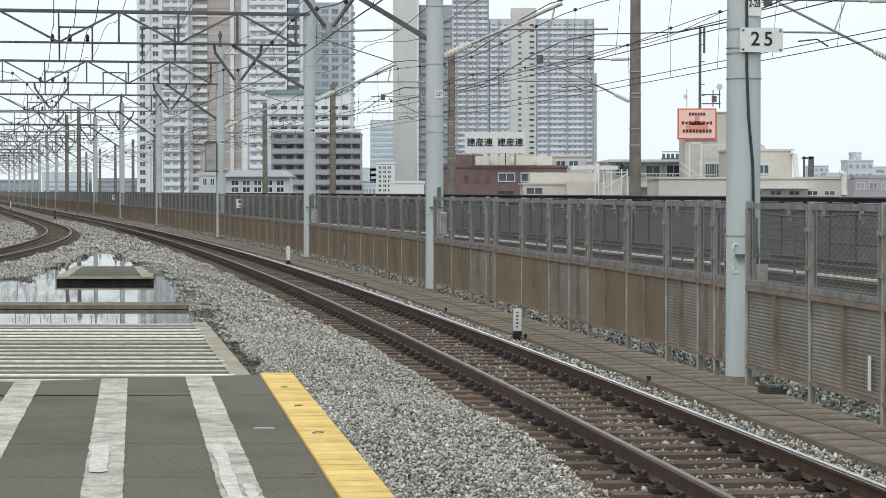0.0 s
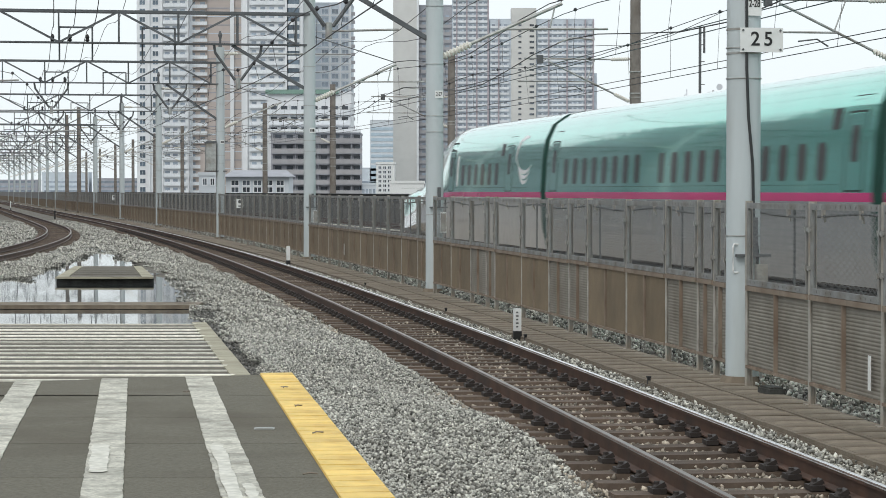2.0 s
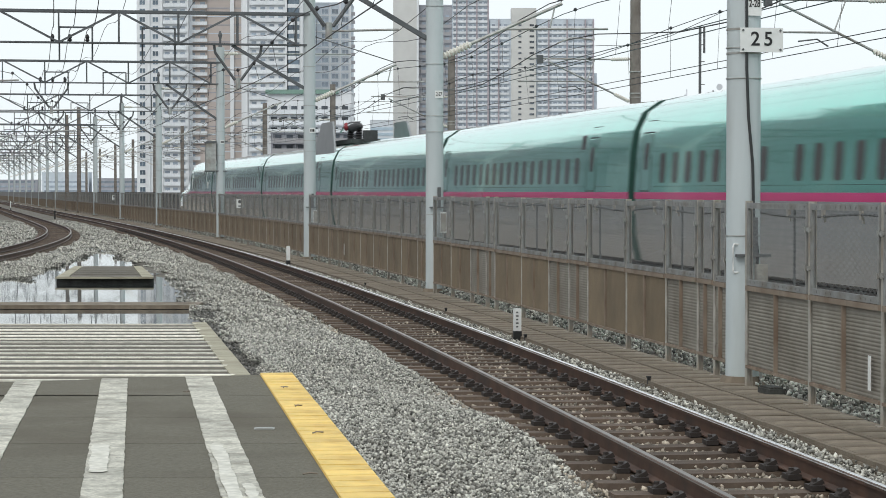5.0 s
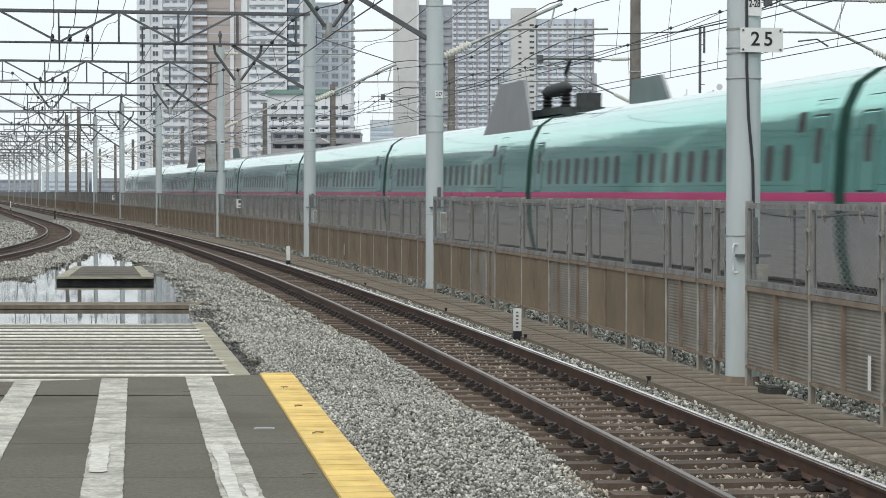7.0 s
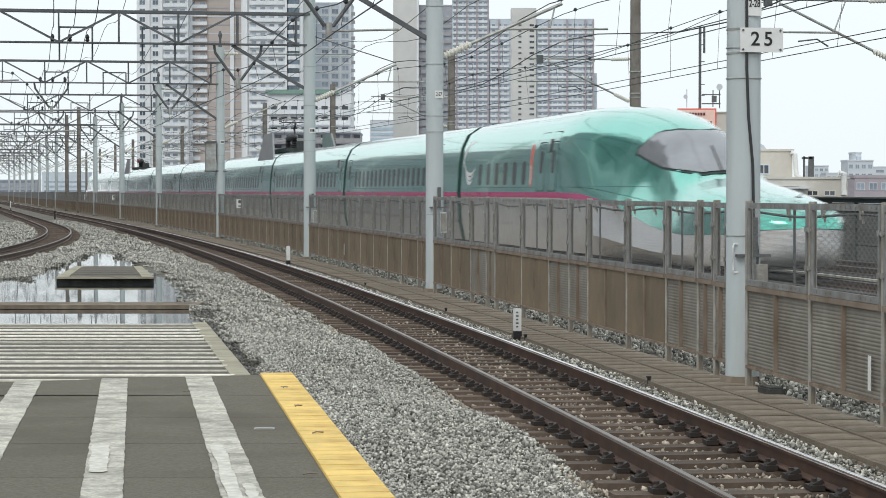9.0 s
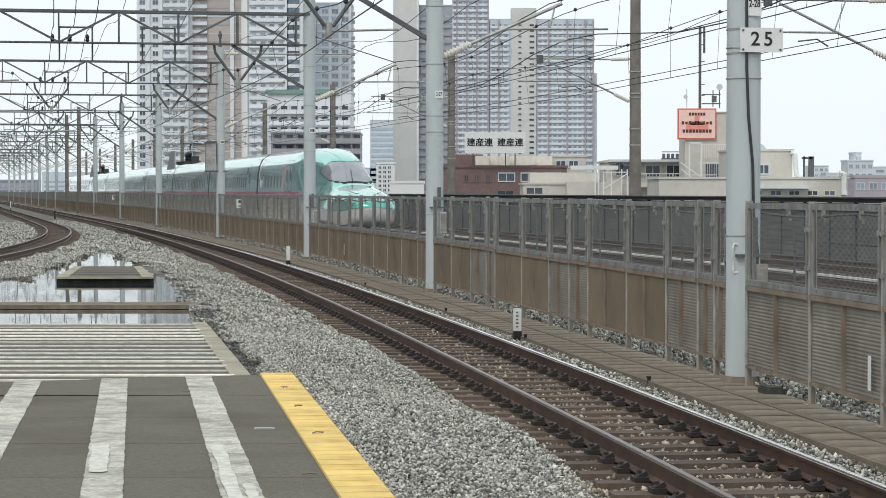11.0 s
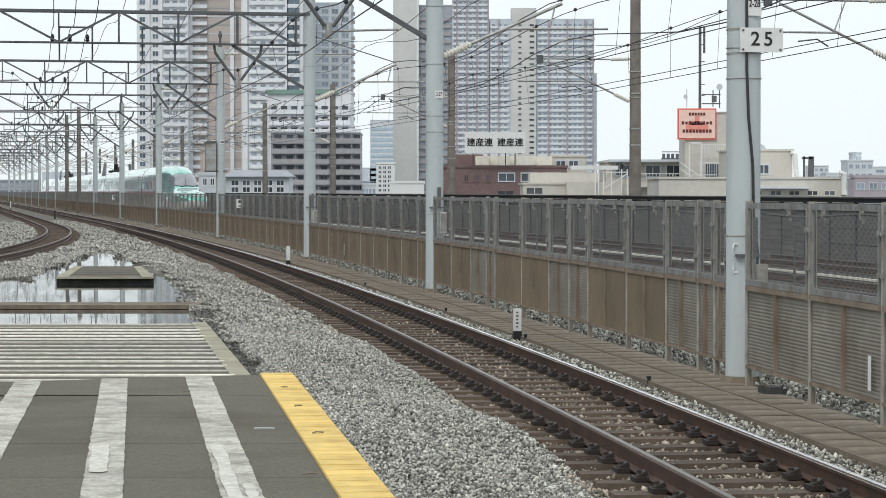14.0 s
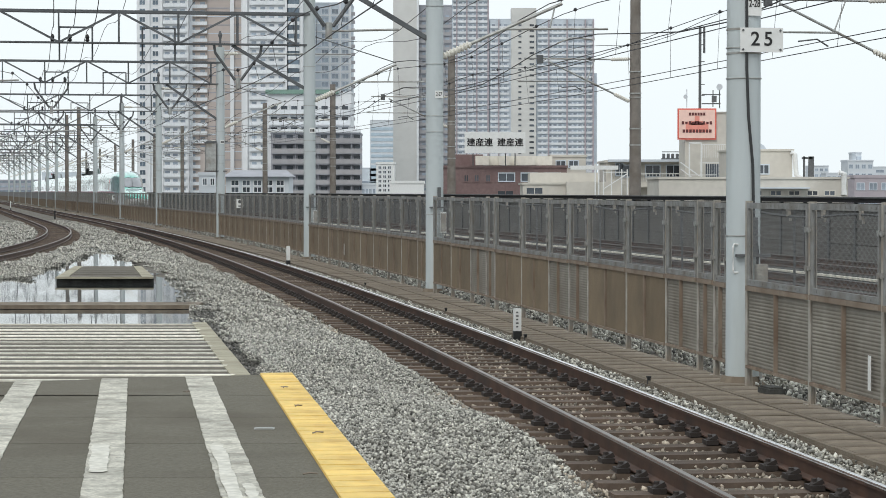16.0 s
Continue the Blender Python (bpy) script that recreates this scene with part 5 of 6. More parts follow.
grid(b, w, [0.3], [4.06], 0.9, 0.8, GLASSD, TW_GREY)
part("vent_pipe", Shape().tube([(2.9, -0.3, 5.73), (3.3, -0.3, 5.56), (3.45, -0.3, 3.51), (3.9, -0.3, 3.17)], 0.24, 10), WHITE, b, "white vent pipe")
part("service_rack", Shape().box((4.3, 0.3, 4.23), (0.16, 0.4, 2.2)).box((5.0, 0.3, 4.23), (0.5, 0.4, 2.2)).box((4.6, 0.3, 5.17), (1.0, 0.4, 0.2)), STEELDARK, b)
b, w = block("roof_house", "beige plant house with a flat roof behind the red building", 266, 12.7, 16.8, 5.95, 6, BEIGE, roof=0.25)
grid(b, w, [-0.9, 0.6], [5.1], 1.0, 0.7, GLASSD, TW_GREY)
# sign tower with aerials
b, w = block("stair_tower", "beige stair tower with white stairs carrying a red sign", 240, 25.68, 30.24, 10.24, 6, BEIGE, roof=0.1)
st = Shape()
for x in (1217, 1238):
    st.bar(((x - 1250) * 0.06, -1.5, 2.92), ((x - 1250) * 0.06, -1.5, 7.00), 0.14)
st.bar((-2.0, -1.5, 7.00), (-0.7, -1.5, 7.00), 0.14).bar((-2.0, -1.5, 3.63), (0.9, -1.5, 3.63), 0.08).bar((-2.9, -1.5, 4.96), (-0.9, -1.5, 3.51), 0.12).bar((-2.9, -1.5, 4.24), (-1.4, -1.5, 3.16), 0.3, 0.1)
for k in range(14):
    st.bar((-0.6 + k * 0.2, -1.5, 5.44), (-0.6 + k * 0.2, -1.5, 6.75), 0.03)
    st.bar((-0.8 + k * 0.24, -1.5, 3.16), (-0.8 + k * 0.24, -1.5, 4.83), 0.03)
st.bar((-0.6, -1.5, 6.82), (2.2, -1.5, 6.82), 0.06).bar((-0.9, -1.5, 4.90), (2.2, -1.5, 4.90), 0.08)
part("stairs", st, WHITE, b, "white steel stairs and railings")
part("opening", Shape().box((1.0, -0.05, 4.05), (2.2, 0.1, 1.5)), GLASSD, b)
rs = thing("billboard", "square red and salmon billboard with dark lettering bars", "billboard", pose(26.91, 239.7, 9.03))
part("board", Shape().box((0, 0.15, 0), (4.1, 0.3, 3.3)), SIGNRED, rs)
part("face", Shape().box((0, -0.03, 0), (3.8, 0.06, 3.0)), SIGNPINK, rs)
part("emblem", Shape().box((0, -0.07, -0.35), (2.4, 0.02, 1.0)).box((0, -0.07, 0.45), (0.5, 0.02, 0.8)).box((0, -0.07, 0.1), (1.3, 0.02, 0.4)), SIGNMID, rs)
bars = Shape()
for k in range(6):
    bars.box((-0.75 + k * 0.3, -0.1, 1.05), (0.22, 0.02, 0.3))
for k in range(9):
    bars.box((-1.5 + k * 0.37, -0.1, 0.12), (0.25, 0.02, 0.34 - 0.1 * (k % 2)))
for k in range(9):
    bars.box((-1.4 + k * 0.35, -0.1, -0.75), (0.26, 0.02, 0.34))
part("lettering_bars", bars, INK, rs)
an = thing("aerial_mast", "dark lattice aerial mast with antennas on the roof", "aerial", pose(27.47, 242, 7.28))
z0 = 7.28
part("mast", Shape().tube([(0, 0, 0), (0, 0, 19.50 - z0)], 0.15, 8).tube([(0.45, 0, 16.66 - z0), (0.45, 0, 19.50 - z0)], 0.12, 8), STEELDARK, an)
for y in (58, 80, 110, 150, 170):
    part("mast_arm", Shape().bar((0, 0, 1.925 + (338.5 - y) * 0.0605 - z0), (0.5, 0, 1.925 + (338.5 - y) * 0.0605 - z0), 0.08), STEELDARK, an)
part("aerial_rack", Shape().bar((0.2, 0, 12.24 - z0), (2.2, 0, 12.24 - z0), 0.12).bar((0.2, 0, 11.27 - z0), (2.2, 0, 11.27 - z0), 0.12).bar((1.4, 0, 10.91 - z0), (1.4, 0, 12.72 - z0), 0.1).bar((2.1, 0, 10.79 - z0), (2.1, 0, 13.33 - z0), 0.1).box((1.5, -0.2, 11.76 - z0), (0.5, 0.3, 0.7)), STEELDARK, an)
part("dish", Shape().lathe((2.2, -0.1, 13.03 - z0), (2.05, -0.35, 13.03 - z0), [0.1, 0.3, 0.36], 12), HAZY, an)
part("dish", Shape().lathe((-1.4, -0.1, 12.00 - z0), (-1.6, -0.35, 12.00 - z0), [0.08, 0.2, 0.24], 12).bar((-1.4, 0, 10.79 - z0), (-1.4, 0, 12.85 - z0), 0.09), HAZY, an)
ch = Shape().box((0, 0, 0.1), (2.1, 1.0, 0.2))
for k in range(4):
    ch.box((-0.8 + k * 0.5, 0, 0.45), (0.3, 0.6, 0.5))
ch.bar((-1.0, 0, 0.9), (1.0, 0, 0.9), 0.1)
tagged(part("roof_plant", ch, STEELDARK, m=pose(25.39, 252, 5.27 + 0.12)), "dark air-conditioning units on the roof", "roof plant")
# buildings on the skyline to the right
for x0, x1, y, D, m, lab in ((1500, 1545, 286, 700, HAZY, "grey apartment block on the skyline"), (1514, 1524, 272, 705, HAZY, "stair head of a skyline block"), (1432, 1466, 295, 1100, HAZY, "far building paled by haze on the skyline"), (1512, 1600, 315, 420, TW_MAUVE, "grey low building on the skyline"),
                             (1462, 1500, 308, 900, HAZY, "far building paled by haze on the skyline"), (1545, 1640, 297, 1000, HAZY, "far building paled by haze on the skyline"), (640, 665, 328, 600, HAZY, "low far building paled by haze")):
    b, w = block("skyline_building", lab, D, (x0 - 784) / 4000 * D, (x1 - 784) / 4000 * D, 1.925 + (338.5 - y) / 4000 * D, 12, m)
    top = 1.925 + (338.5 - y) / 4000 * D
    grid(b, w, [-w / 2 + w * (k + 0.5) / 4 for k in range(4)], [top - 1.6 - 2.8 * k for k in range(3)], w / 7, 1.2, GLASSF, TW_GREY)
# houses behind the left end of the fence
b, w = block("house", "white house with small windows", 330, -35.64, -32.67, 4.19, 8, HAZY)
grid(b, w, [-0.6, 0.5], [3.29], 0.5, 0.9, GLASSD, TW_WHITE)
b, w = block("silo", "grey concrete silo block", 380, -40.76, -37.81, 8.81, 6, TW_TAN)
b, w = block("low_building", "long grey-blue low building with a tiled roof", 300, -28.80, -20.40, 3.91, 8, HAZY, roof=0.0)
part("roof", Shape().add([(-4.6, -0.8, 3.84), (4.6, -0.8, 3.84), (4.6, 8.5, 3.84), (-4.6, 8.5, 3.84), (-3.6, 4, 4.74), (3.6, 4, 4.74)], [(0, 1, 5, 4), (1, 2, 5), (2, 3, 4, 5), (3, 0, 4), (3, 2, 1, 0)]), TW_DARK, b, "dark tiled roof")
grid(b, w, [-3, -1.5, 0, 1.5, 3], [3.01, 2.11], 0.9, 0.6, GLASSD, TW_WHITE)
# hazy roofs at the far end of the line
for k in range(9):
    x0 = -300 + k * 34
    b, w = block("far_building", "pale far building beyond the end of the line", 1500, x0, x0 + 31, 9 + (k * 5) % 9, 14, (TW_DARK, TW_GREY)[k % 2])
    for z in (2, 5, 8):
        part("window_band", Shape().box((0, -0.1, z), (w - 3, 0.3, 1.2)), GLASSF, b)
# plain unseen blocks added on the left: the train's side mirrors them and darkens
for k in range(24):
    yb = 40 + k * 38
    xb = -0.235 * yb - 26 - (k % 3) * 4
    b, w = block("street_building", "plain grey unseen block added to darken the train's reflections", yb, xb - 18, xb, 12 if k < 2 else 30 + (k * 11) % 24, 30, (TW_DARK, TW_MAUVE, TW_DARK)[k % 3])
    grid(b, w, [-5, 0, 5], [2 + 3.2 * q for q in range(3 if k < 2 else 8 if k < 14 else 2)], 2.2, 1.6, GLASSD)

# ---- the train: ten cars that run along the high-speed track ----
def paint(name, col, rough=0.22, metal=0.35, coat=0.6):
    m = mat(name, col, rough, metal, var=0.05, scale=0.8)
    b = m.node_tree.nodes["Principled BSDF"]
    b.inputs["Coat Weight"].default_value, b.inputs["Coat Roughness"].default_value = coat, 0.04
    n, l = m.node_tree.nodes, m.node_tree.links
    tc, nz, bu = n.new("ShaderNodeTexCoord"), n.new("ShaderNodeTexNoise"), n.new("ShaderNodeBump")
    nz.inputs["Scale"].default_value, nz.inputs["Detail"].default_value = 1.1, 2
    bu.inputs["Strength"].default_value, bu.inputs["Distance"].default_value = 0.1, 0.03
    l.new(tc.outputs["Object"], nz.inputs["Vector"])
    l.new(nz.outputs["Fac"], bu.inputs["Height"])
    l.new(bu.outputs["Normal"], b.inputs["Normal"])
    l.new(bu.outputs["Normal"], b.inputs["Coat Normal"])
    return m


GREEN = paint("metallic_green_paint", (0.15, 0.66, 0.52), 0.12, 0.9, 1.0)
PINK = paint("pink_stripe_paint", (0.62, 0.03, 0.2), metal=0.0)
LOWER = paint("silver_grey_paint", (0.5, 0.53, 0.57), 0.25, 0.5)
NOSEWHITE = paint("white_nose_paint", (0.9, 0.905, 0.91), 0.2, 0.2, 1.0)
# the sky's reflection in the windscreen is put into its grey, part-metal base
WSCREEN = mat("sky_toned_windscreen_glass", (0.32, 0.33, 0.35), 0.05, 0.4, var=0.15, scale=1)
TGLASS = mat("tinted_train_glass", (0.05, 0.046, 0.042), 0.06, var=0.2, scale=1)
RUBBER = mat("dark_gangway_rubber", (0.022, 0.045, 0.04), 0.7, var=0.2)
FAIRING = mat("grey_fairing", (0.3, 0.31, 0.32), 0.45, 0.3, var=0.08, scale=1.5)
BELLOWS = mat("dark_green_bellows", (0.02, 0.075, 0.06), 0.6, var=0.2)
UNDER = mat("dark_underframe", (0.05, 0.05, 0.052), 0.7, var=0.3)
# plain white and red for the pill-shaped side marks; white also for the emblem
PILLW = mat("white_side_mark", (0.8, 0.8, 0.8), 0.3, var=0.03)
PILLR = mat("red_side_mark", (0.8, 0.1, 0.05), 0.3, var=0.03)
REDHEAD = mat("dark_red_paint", (0.3, 0.04, 0.05), 0.5, var=0.1)

LOWPROF = [(1.2, -0.14), (1.5, -0.06), (1.62, 0.45), (1.665, 1.3)]
UPPROF = [(1.0, 0.0), (0.992, 0.08), (0.965, 0.41), (0.915, 0.635), (0.8, 0.82), (0.57, 0.94), (0.27, 0.99), (0.0, 1.0)]
ZP = 1.46


def side_x(z):
    pts = LOWPROF + [(1.675 * a, ZP + (3.65 - ZP) * b) for a, b in UPPROF]
    return float(np.interp(z, [p[1] for p in pts], [p[0] for p in pts]))


def nose(n):
    """Half width, roof height, floor height, paint line and canopy narrowing at n metres behind the tip."""
    ks = (0, 0.03, 0.1, 0.25, 0.7, 1.5, 3, 4.5, 5.2, 6, 7, 8, 9.5, 11, 13, 15)
    wd = np.interp(n, ks, (0.1, 0.32, 0.54, 0.8, 1.06, 1.24, 1.4, 1.46, 1.49, 1.52, 1.55, 1.575, 1.61, 1.64, 1.665, 1.675))
    rf = np.interp(n, ks, (0.78, 0.87, 0.95, 1.04, 1.18, 1.34, 1.55, 1.74, 1.86, 2.3, 2.78, 3.1, 3.38, 3.52, 3.62, 3.65))
    fl = np.interp(n, ks, (0.66, 0.5, 0.34, 0.16, 0.0, -0.1, -0.14, -0.16, -0.16, -0.14, -0.14, -0.14, -0.14, -0.14, -0.14, -0.14))
    pl = np.interp(n, (0, 1, 4, 6, 9, 12, 15), (0.74, 0.62, 0.56, 0.72, 1.18, 1.42, 1.46))
    return float(wd), float(rf), float(fl), float(pl)


def ring(n):
    w, r, f, p = nose(n) if n < 15 else (1.675, 3.65, -0.14, ZP)
    k = w / 1.675
    th = float(np.interp(n, (0, 8.5, 11), (0.004, 0.01, 0.15)))
    bul = float(np.interp(n, (2, 5, 8, 12, 15), (0, 0.15, 0.26, 0.14, 0)))
    lo = [(1.2 * k, f), (1.5 * k, f + 0.08), (1.62 * k + bul, f + (p - f) * 0.4), (1.665 * k, p - th)]
    nar = float(np.interp(n, (0, 3, 5, 7, 9.5, 12.5, 14), (1.0, 1.0, 0.82, 0.66, 0.7, 0.93, 1.0)))
    up = [(w * a * (1 - (1 - nar) * min(1, b * 2) if a > 0 else 1), p + (r - p) * b) for a, b in UPPROF]
    half = lo + up
    return [(-x, z) for x, z in half] + [(x, z) for x, z in half[-2::-1]]


def body_shape(ys):
    """ys: (y, distance behind the tip). Faces get slots: 0 green, 1 pink, 2 silver."""
    sh = Shape()
    n = len(ring(20))
    for y, d in ys:
        sh.v += [(x, y, z) for x, z in ring(d)]
    for i in range(len(ys) - 1):
        for k in range(n - 1):
            kk = min(k, n - 2 - k)
            sh.f.append((i * n + k, i * n + k + 1, (i + 1) * n + k + 1, (i + 1) * n + k))
            sh.m.append(2 if kk < 3 else 1 if kk == 3 else 0)
        sh.f.append((i * n, (i + 1) * n, (i + 1) * n + n - 1, i * n + n - 1))
        sh.m.append(2)
    sh.f += [tuple(range(n))[::-1], tuple((len(ys) - 1) * n + k for k in range(n))]
    sh.m += [3, 2 if ys[-1][1] == 0 else 3]
    return sh


def patch(y0, y1, z0, z1, off, side, rows=5, rnd=0.0):
    """A thin plate that follows the car's side, off metres proud of it."""
    sh = Shape()
    cols = ((y0, rnd), (y0 + rnd * 0.4, rnd * 0.3), (y0 + rnd, 0), (y1 - rnd, 0), (y1 - rnd * 0.4, rnd * 0.3), (y1, rnd)) if rnd else ((y0, 0), (y1, 0))
    nc = len(cols)
    for q in range(rows):
        for y, cut in cols:
            z = z0 + cut + (z1 - z0 - 2 * cut) * q / (rows - 1)
            sh.v.append((side * (side_x(z) + off), y, z))
    for q in range(rows):
        for y, cut in cols:
            z = z0 + cut + (z1 - z0 - 2 * cut) * q / (rows - 1)
            sh.v.append((side * (side_x(z) - 0.01), y, z))
    h = rows * nc
    for q in range(rows - 1):
        for c in range(nc - 1):
            a = q * nc + c
            f = (a, a + 1, a + nc + 1, a + nc)
            sh.f.append(f if side > 0 else f[::-1])
            sh.m.append(0)
    edge = [c for c in range(nc)] + [q * nc + nc - 1 for q in range(1, rows)] + [(rows - 1) * nc + c for c in range(nc - 2, -1, -1)] + [q * nc for q in range(rows - 2, 0, -1)]
    for i, a in enumerate(edge):
        b = edge[(i + 1) % len(edge)]
        f = (a, a + h, b + h, b)
        sh.f.append(f if side > 0 else f[::-1])
        sh.m.append(0)
    return sh


win_mesh = {s: patch(-0.22, 0.22, 1.66, 2.3, 0.006, s, 4, 0.1).mesh("window", TGLASS) for s in (-1, 1)}
door_mesh = {s: patch(-0.42, 0.42, 1.5, 2.98, 0.004, s, 7, 0.06).mesh("door", GREEN) for s in (-1, 1)}
gap_mesh = {s: patch(-0.47, 0.47, 1.47, 3.04, 0.0015, s, 7, 0.06).mesh("door_frame", RUBBER) for s in (-1, 1)}
dwin_mesh = {s: patch(-0.17, 0.17, 1.95, 2.55, 0.009, s, 4, 0.08).mesh("door_window", TGLASS) for s in (-1, 1)}
sq_mesh = {s: patch(-0.2, 0.2, 2.5, 2.85, 0.006, s, 4, 0.04).mesh("display", TGLASS) for s in (-1, 1)}


def bogie(car, y):
    b = part("bogie", Shape().box((0, y, 0.16), (2.1, 2.9, 0.3)).box((-1.05, y, 0.24), (0.2, 3.2, 0.25)).box((1.05, y, 0.24), (0.2, 3.2, 0.25)), UNDER, car)
    for dy in (-1.25, 1.25):
        for x in (-0.75, 0.75):
            part("wheel", Shape().lathe((x - 0.065, y + dy, 0.19), (x + 0.065, y + dy, 0.19), [0.43, 0.43, 0.4, 0.43], 16), UNDER, b)


def fittings(car, y0, y1, doors, wins):
    for s in (-1, 1):
        for y in doors:
            d = part("door", door_mesh[s], None, car, m=pose(0, y, 0))
            part("door_frame", gap_mesh[s], None, d)
            part("door_window", dwin_mesh[s], None, d)
        for y in wins:
            part("window", win_mesh[s], None, car, m=pose(0, y, 0))
        part("display", sq_mesh[s], None, car, m=pose(0, doors[0] + 1.0, 0))
        part("panel_seam", patch(y0 + 1.6, y1 - 1.6, 1.585, 1.592, 0.001, s, 2), RUBBER, car)
    bogie(car, y0 + 3.4)
    bogie(car, -y0 - 3.4)
    part("bellows", Shape().add([(x * 0.93, y, 0.3 + (z - 0.3) * 0.965) for y in (-12.62, -12.2) for x, z in ring(20)],
                                [(k, k + 1, len(ring(20)) + k + 1, len(ring(20)) + k) for k in range(len(ring(20)) - 1)]), BELLOWS, car, "dark gangway bellows")


def mid_car(doors, wins):
    c = thing("train_car", "green high-speed train car with pink stripe and silver skirt", "train", group="cars of the train")
    part("body", body_shape([(-12.3, 20), (-12.22, 20), (0, 20), (12.22, 20), (12.3, 20)]), [GREEN, PINK, LOWER, BELLOWS], c, soft=True)
    fittings(c, -12.3, 12.3, doors, wins)
    return c


def end_car(front):
    c = thing("nose_car", "green long-nosed train car with pink stripe and dark windscreen", "train", group="cars of the train")
    tip, k_ = (14.8, 1.0) if front else (16.0, 1.0)
    ys = [(-12.3, 20), (-12.22, 20), (-2.0, 20), (tip - 15 * k_, 15)] + [(tip - n * k_, n) for n in (14, 13, 12, 11, 10, 9, 8.3, 7.7, 7.1, 6.6, 6.1, 5.7, 5.2, 4.5, 3.7, 3, 2.2, 1.5, 1.0, 0.7, 0.4, 0.25, 0.17, 0.1, 0.06, 0.03, 0.0)]
    part("body", body_shape(ys), [GREEN, PINK, NOSEWHITE, BELLOWS], c, soft=True)
    fittings(c, -12.3, 12.3, [-8.1, 0.75] if front else [-0.6, 0.8], [-6.4 + k * 1.04 for k in range(6)] if front else [-9.2 + k * 1.28 for k in range(6)])
    # windscreen wrapped over the canopy, with a pointed quarter light on each side
    for name, grow, off, m_, lab in (("windscreen_surround", 1.0, 0.012, RUBBER, "dark windscreen surround"), ("windscreen", 0.0, 0.026, WSCREEN, "curved windscreen")):
        sh = Shape()

        def over(n, u):
            """A point of the canopy's skin: u runs from the paint line (1) to the crown (0), its sign tells the side."""
            r = ring(n)
            q = 4 + 7 * (1 - abs(u))
            k = min(int(q), 10)
            x, z = (r[k][a] + (r[k + 1][a] - r[k][a]) * (q - k) for a in (0, 1))
            return (x * (1 + off * 0.6) * (1 if u < 0 else -1), tip - n * k_ + off, z + off)

        def u_at(n, z):
            us = np.linspace(0, 1, 60)
            return float(np.interp(-z, [-over(n, -u)[2] for u in us], us))

        def sheet(rows):
            k0, nc = len(sh.v), len(rows[0])
            for r in rows:
                sh.v += r
            for i in range(len(rows) - 1):
                for k in range(nc - 1):
                    a = k0 + i * nc + k
                    sh.f.append((a, a + 1, a + nc + 1, a + nc))
                    sh.m.append(0)

        zl = lambda n: float(np.interp(n, (5.1, 5.6, 7, 8.8), (1.86, 1.95, 2.03, 2.36))) - 0.05 * grow
        zt = lambda n: float(np.interp(n, (7.2, 8.0, 8.8), (2.9, 2.82, 2.46))) + 0.05 * grow
        n0, n1, n2 = 5.3 - 0.1 * grow, 7.2 + 0.08 * grow, 8.8 + 0.12 * grow
        front_n = [n0 + (n1 - n0) * k / 8 for k in range(9)]
        sheet([[over(n, -u_at(n, zl(n)) * (1 - 2 * q / 14)) for q in range(15)] for n in front_n])
        for s in (-1, 1):
            sheet([[over(n, s * (u_at(n, zl(n)) + (u_at(n, zt(n)) - u_at(n, zl(n))) * q / 5)) for q in range(6)] for n in [n1 + (n2 - n1) * k / 6 for k in range(7)]])
        part(name, sh, m_, c, lab, soft=True)
    wiper = Shape().tube([(0.1, tip - 5.25, 1.95), (0.02, tip - 6.3, 2.5)], 0.02, 5).tube([(-0.62, tip - 5.6, 1.98), (-0.5, tip - 6.5, 2.4)], 0.02, 5)
    part("wiper", wiper, UNDER, c, "dark wiper arms")
    hood = Shape().tube([(0.75 * math.cos(a), tip - 2.6 + 1.0 * math.sin(a), 1.53 - 0.2 * math.sin(a)) for a in (math.pi * k / 12 for k in range(13))], 0.012, 5)
    part("coupler_seam", hood, UNDER, c, "dark seam of the coupler hatch")
    for s in (-1, 1):
        pk = patch(-0.13, 0.13, 1.62, 2.6, 0.008, s, 6, 0.12) if front else patch(-0.13, 0.13, 1.6, 2.75, 0.008, s, 6, 0.12)
        mark = part("side_mark", pk, PILLW if front else PILLR, c, m=pose(0, -0.35 if front else -1.85, 0))
        if not front:
            part("mark_core", patch(-0.05, 0.06, 1.66, 2.2, 0.012, s, 6, 0.05), PILLW, mark, "white core of the red mark")
        # sweeping white emblem: one tall wing stroke and three curved feathers
        em = Shape()
        cy = -10.2 if front else -10.8
        for cu_, cz_, ru, rz_, a0, a1, wv in ((0.75, 2.42, 0.95, 0.56, 75, 200, 0.085), (0.95, 2.62, 1.1, 0.62, 195, 318, 0.05), (0.95, 2.62, 1.0, 0.76, 200, 312, 0.05), (0.95, 2.62, 0.9, 0.9, 215, 300, 0.05)):
            k0 = len(em.v)
            for i in range(13):
                t = i / 12
                a = radians(a0 + (a1 - a0) * t)
                ww = wv * math.sin(math.pi * min(1, t * 0.92 + 0.05)) + 0.006
                for g_ in (-ww, ww):
                    zz = min(3.05, cz_ + (rz_ + g_) * math.sin(a))
                    em.v.append((s * (side_x(zz) + 0.006), cy + s * (cu_ - 1.0 + (ru + g_) * math.cos(a)), zz))
            em.f += [(k0 + 2 * i, k0 + 2 * i + 2, k0 + 2 * i + 3, k0 + 2 * i + 1) for i in range(12)]
            em.m += [0] * 12
        part("emblem", em, PILLW, c, "pale bird-like emblem")
    return c


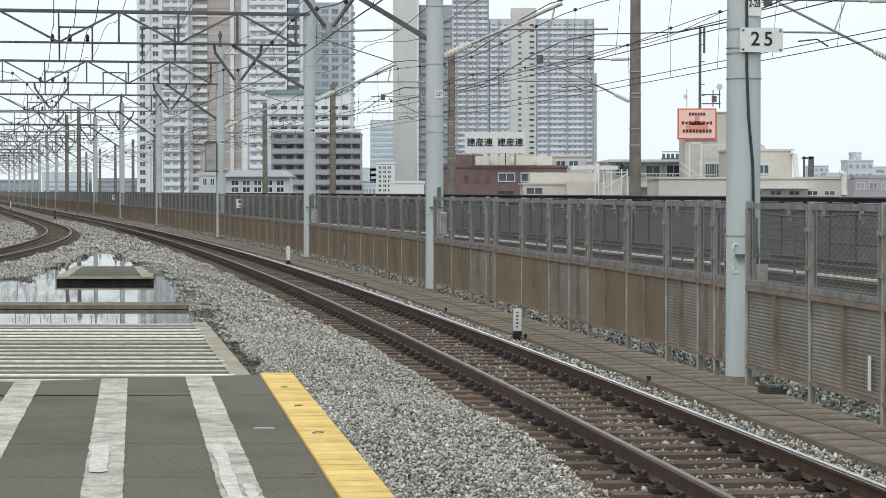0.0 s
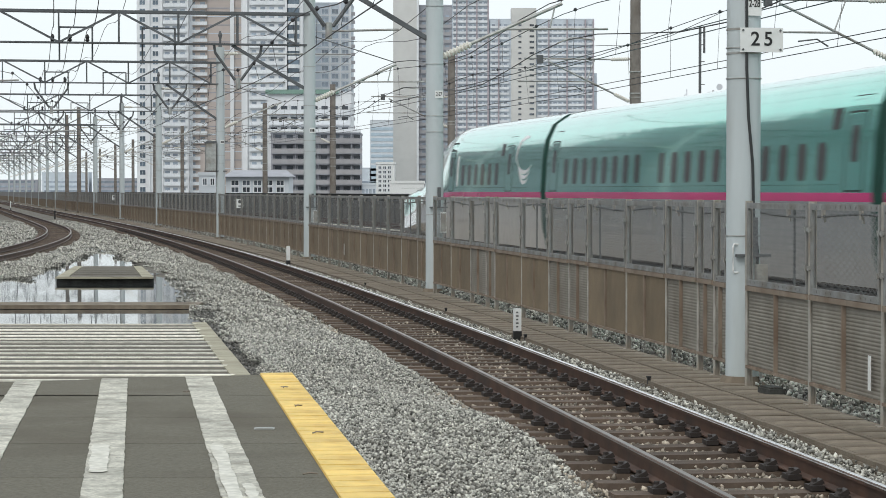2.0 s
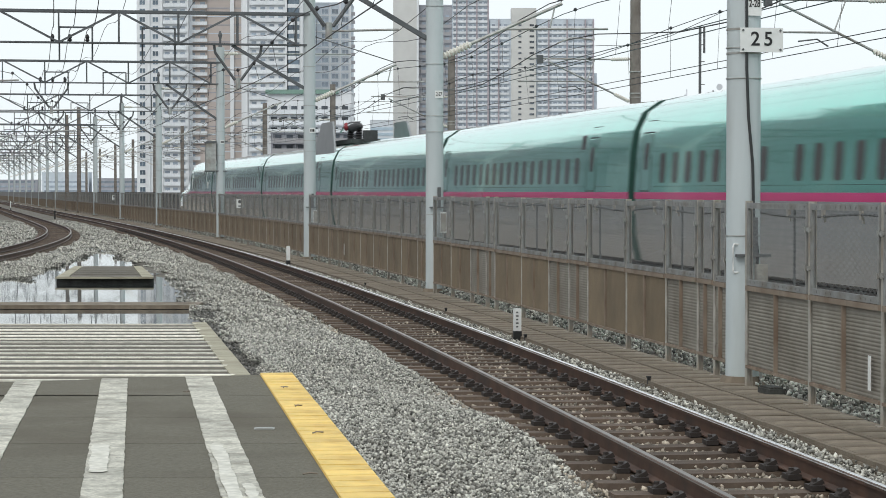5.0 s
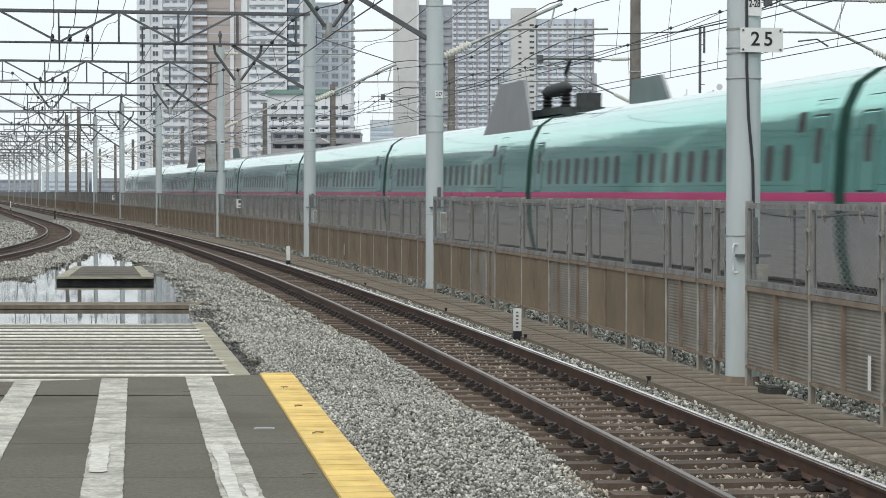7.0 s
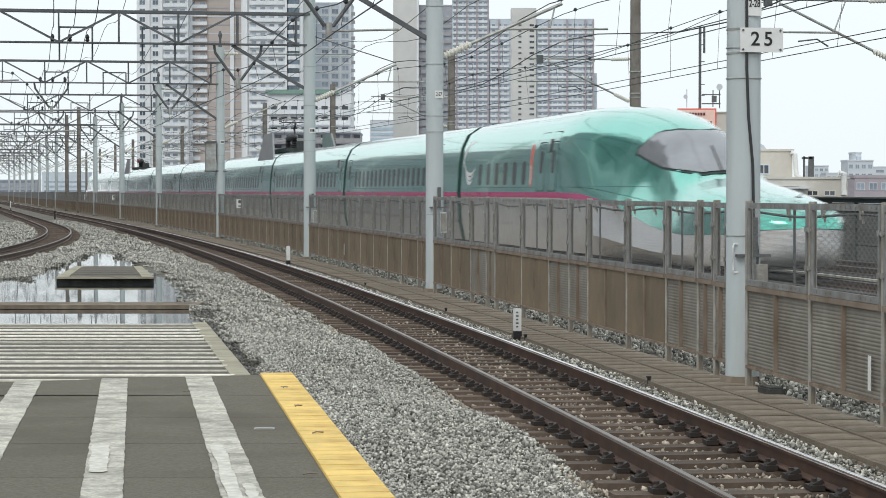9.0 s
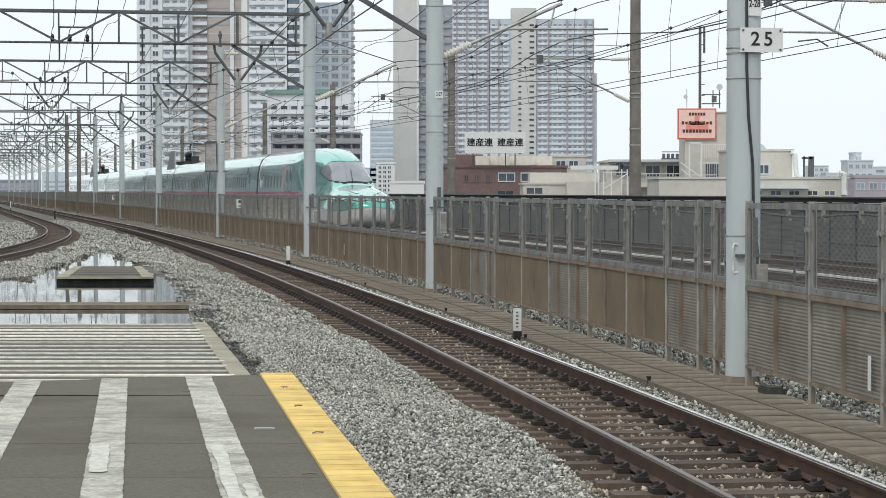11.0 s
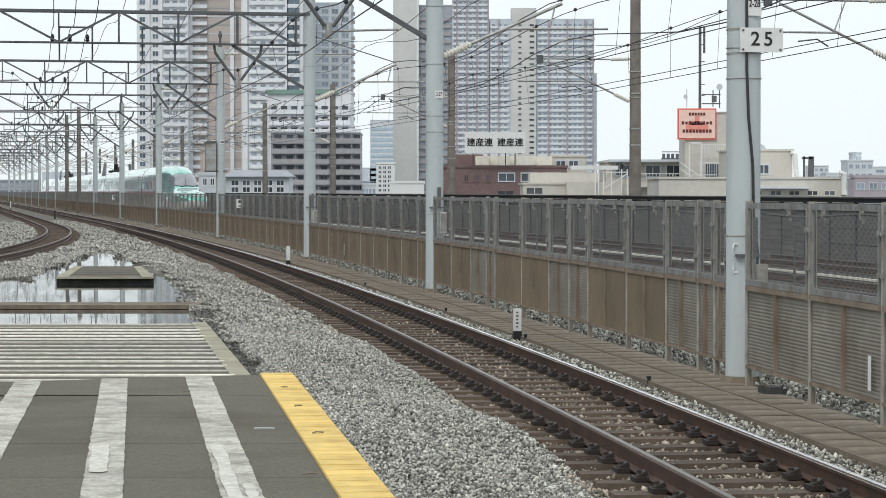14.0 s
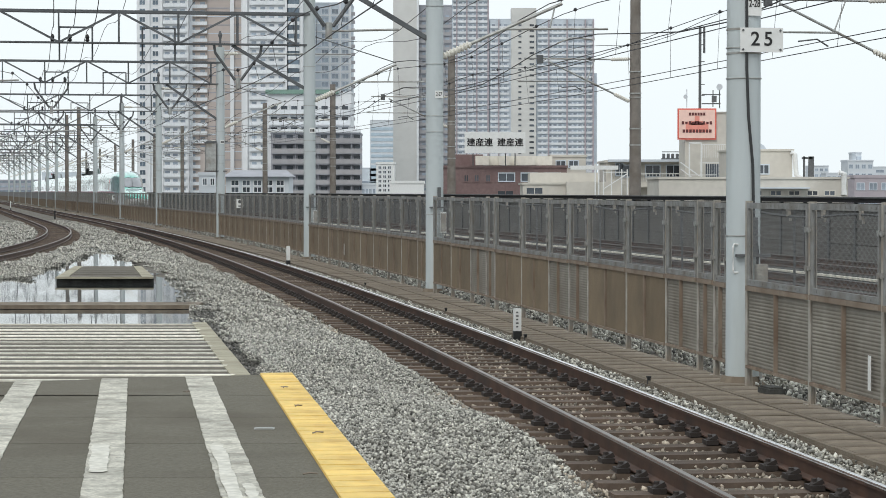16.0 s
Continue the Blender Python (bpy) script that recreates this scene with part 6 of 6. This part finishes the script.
def pantograph(car, y, raised):
    """A dark housing on two ribbed posts between the roof fairings, with its arm."""
    p = part("pantograph", Shape().lathe((0, y - 1.8, 4.42), (0, y + 1.8, 4.42), [0.05, 0.16, 0.2, 0.2, 0.2, 0.19, 0.17, 0.12, 0.04], 12).box((0, y, 3.72), (1.3, 6.2, 0.2)), UNDER, car, "dark pantograph housing", soft=True)
    for dy in (-1.15, 1.15):
        part("pantograph_insulator", Shape().lathe((0, y + dy, 3.7), (0, y + dy, 4.4), [0.17, 0.12] * 7, 10), BLACK, p, "black ribbed insulator")
    part("roof_cover", Shape().box((0.2, y - 3.0, 3.95), (0.6, 0.55, 0.5)), UNDER, p)
    if raised:
        part("pantograph_arm", Shape().tube([(0, y - 1.3, 4.5), (0, y - 1.15, 4.85), (0, y - 1.65, 5.2)], 0.06, 8).tube([(-0.9, y - 1.65, 5.16), (-0.7, y - 1.65, 5.22), (0.7, y - 1.65, 5.22), (0.9, y - 1.65, 5.16)], 0.03, 6), UNDER, p, "raised pantograph arm")
    else:
        part("pantograph_arm", Shape().tube([(0, y - 1.4, 4.62), (0, y + 1.2, 4.68), (0, y + 2.6, 4.6), (0, y + 4.2, 4.3)], 0.04, 8), FAIRING, p, "folded pantograph arm")
        part("pantograph_head", Shape().lathe((-0.16, y + 1.2, 4.47), (-0.3, y + 1.2, 4.47), [0.2, 0.2, 0.14], 12), REDHEAD, p, "dark red pantograph head")


def fairing(car, y, x, h=1.6, base=5.6, top=3.0):
    sh = Shape()
    z0 = 2.95
    p = [(x, y - base / 2, z0), (x, y + base / 2, z0), (x * 0.86, y + top / 2, z0 + h), (x * 0.86, y - top / 2, z0 + h)]
    d = -0.09 if x > 0 else 0.09
    sh.add(p + [(a + d, b, c) for a, b, c in p], [(0, 1, 2, 3), (7, 6, 5, 4), (0, 4, 5, 1), (1, 5, 6, 2), (2, 6, 7, 3), (3, 7, 4, 0)])
    part("sound_fairing", sh, FAIRING, car, "grey sound-insulating roof fairing")


PITCH = 25.0
# small departures from the even speed, in metres
DRIFT = {1.5: -0.6, 2.5: -0.6, 4.0: 0.3, 7.0: 0.6, 8.0: 0.6, 9.0: 0.3}
cars = []
even = mid_car([-11.4, 11.4], [-9.8 + k * 1.04 for k in range(20) if k != 11])
uneven = mid_car([-8.7, 11.3], [-7.2 + k * 1.04 for k in range(17)])
for i in range(10):
    if i in (0, 9):
        c = end_car(i == 0)
    elif i in (1, 2):
        c = even if i == 1 else uneven
    else:
        c = copy_thing(uneven if i in (4, 6, 8) else even, Matrix())
    cars.append(c)
for i, raised in ((2, False), (6, True)):
    fairing(cars[i], -8.3, -1.4, 1.7, 7.1, 3.3)
    fairing(cars[i + 1], 12.9 - 2.6, 1.3, 1.55, 5.6, 3.0)
    pantograph(cars[i], -8.9, raised)


def motions():
    """The train runs past and slows a little as it goes off along the curve."""
    times = [0.5 * k for k in range(33)]
    for i, c in enumerate(cars):
        rows = []
        for t in times:
            joint = 59.4 + 30.25 * (t - 2) if t < 9 else 271.15 + 26.2 * (t - 9) + 4.05 * (1 - math.exp(9 - t)) - 0.45 * min(max(0.0, t - 11), 2.5)
            joint += DRIFT.get(t, 0.0)
            s = joint + 12.5 - PITCH * i
            m = Matrix.Translation(on(s, 9.0, 0.44)) @ pose(0, 0, 0, 0, 0, heading(s) + (180 if i == 9 else 0))
            rows.append((t, m))
        walk(c, rows)


motions()
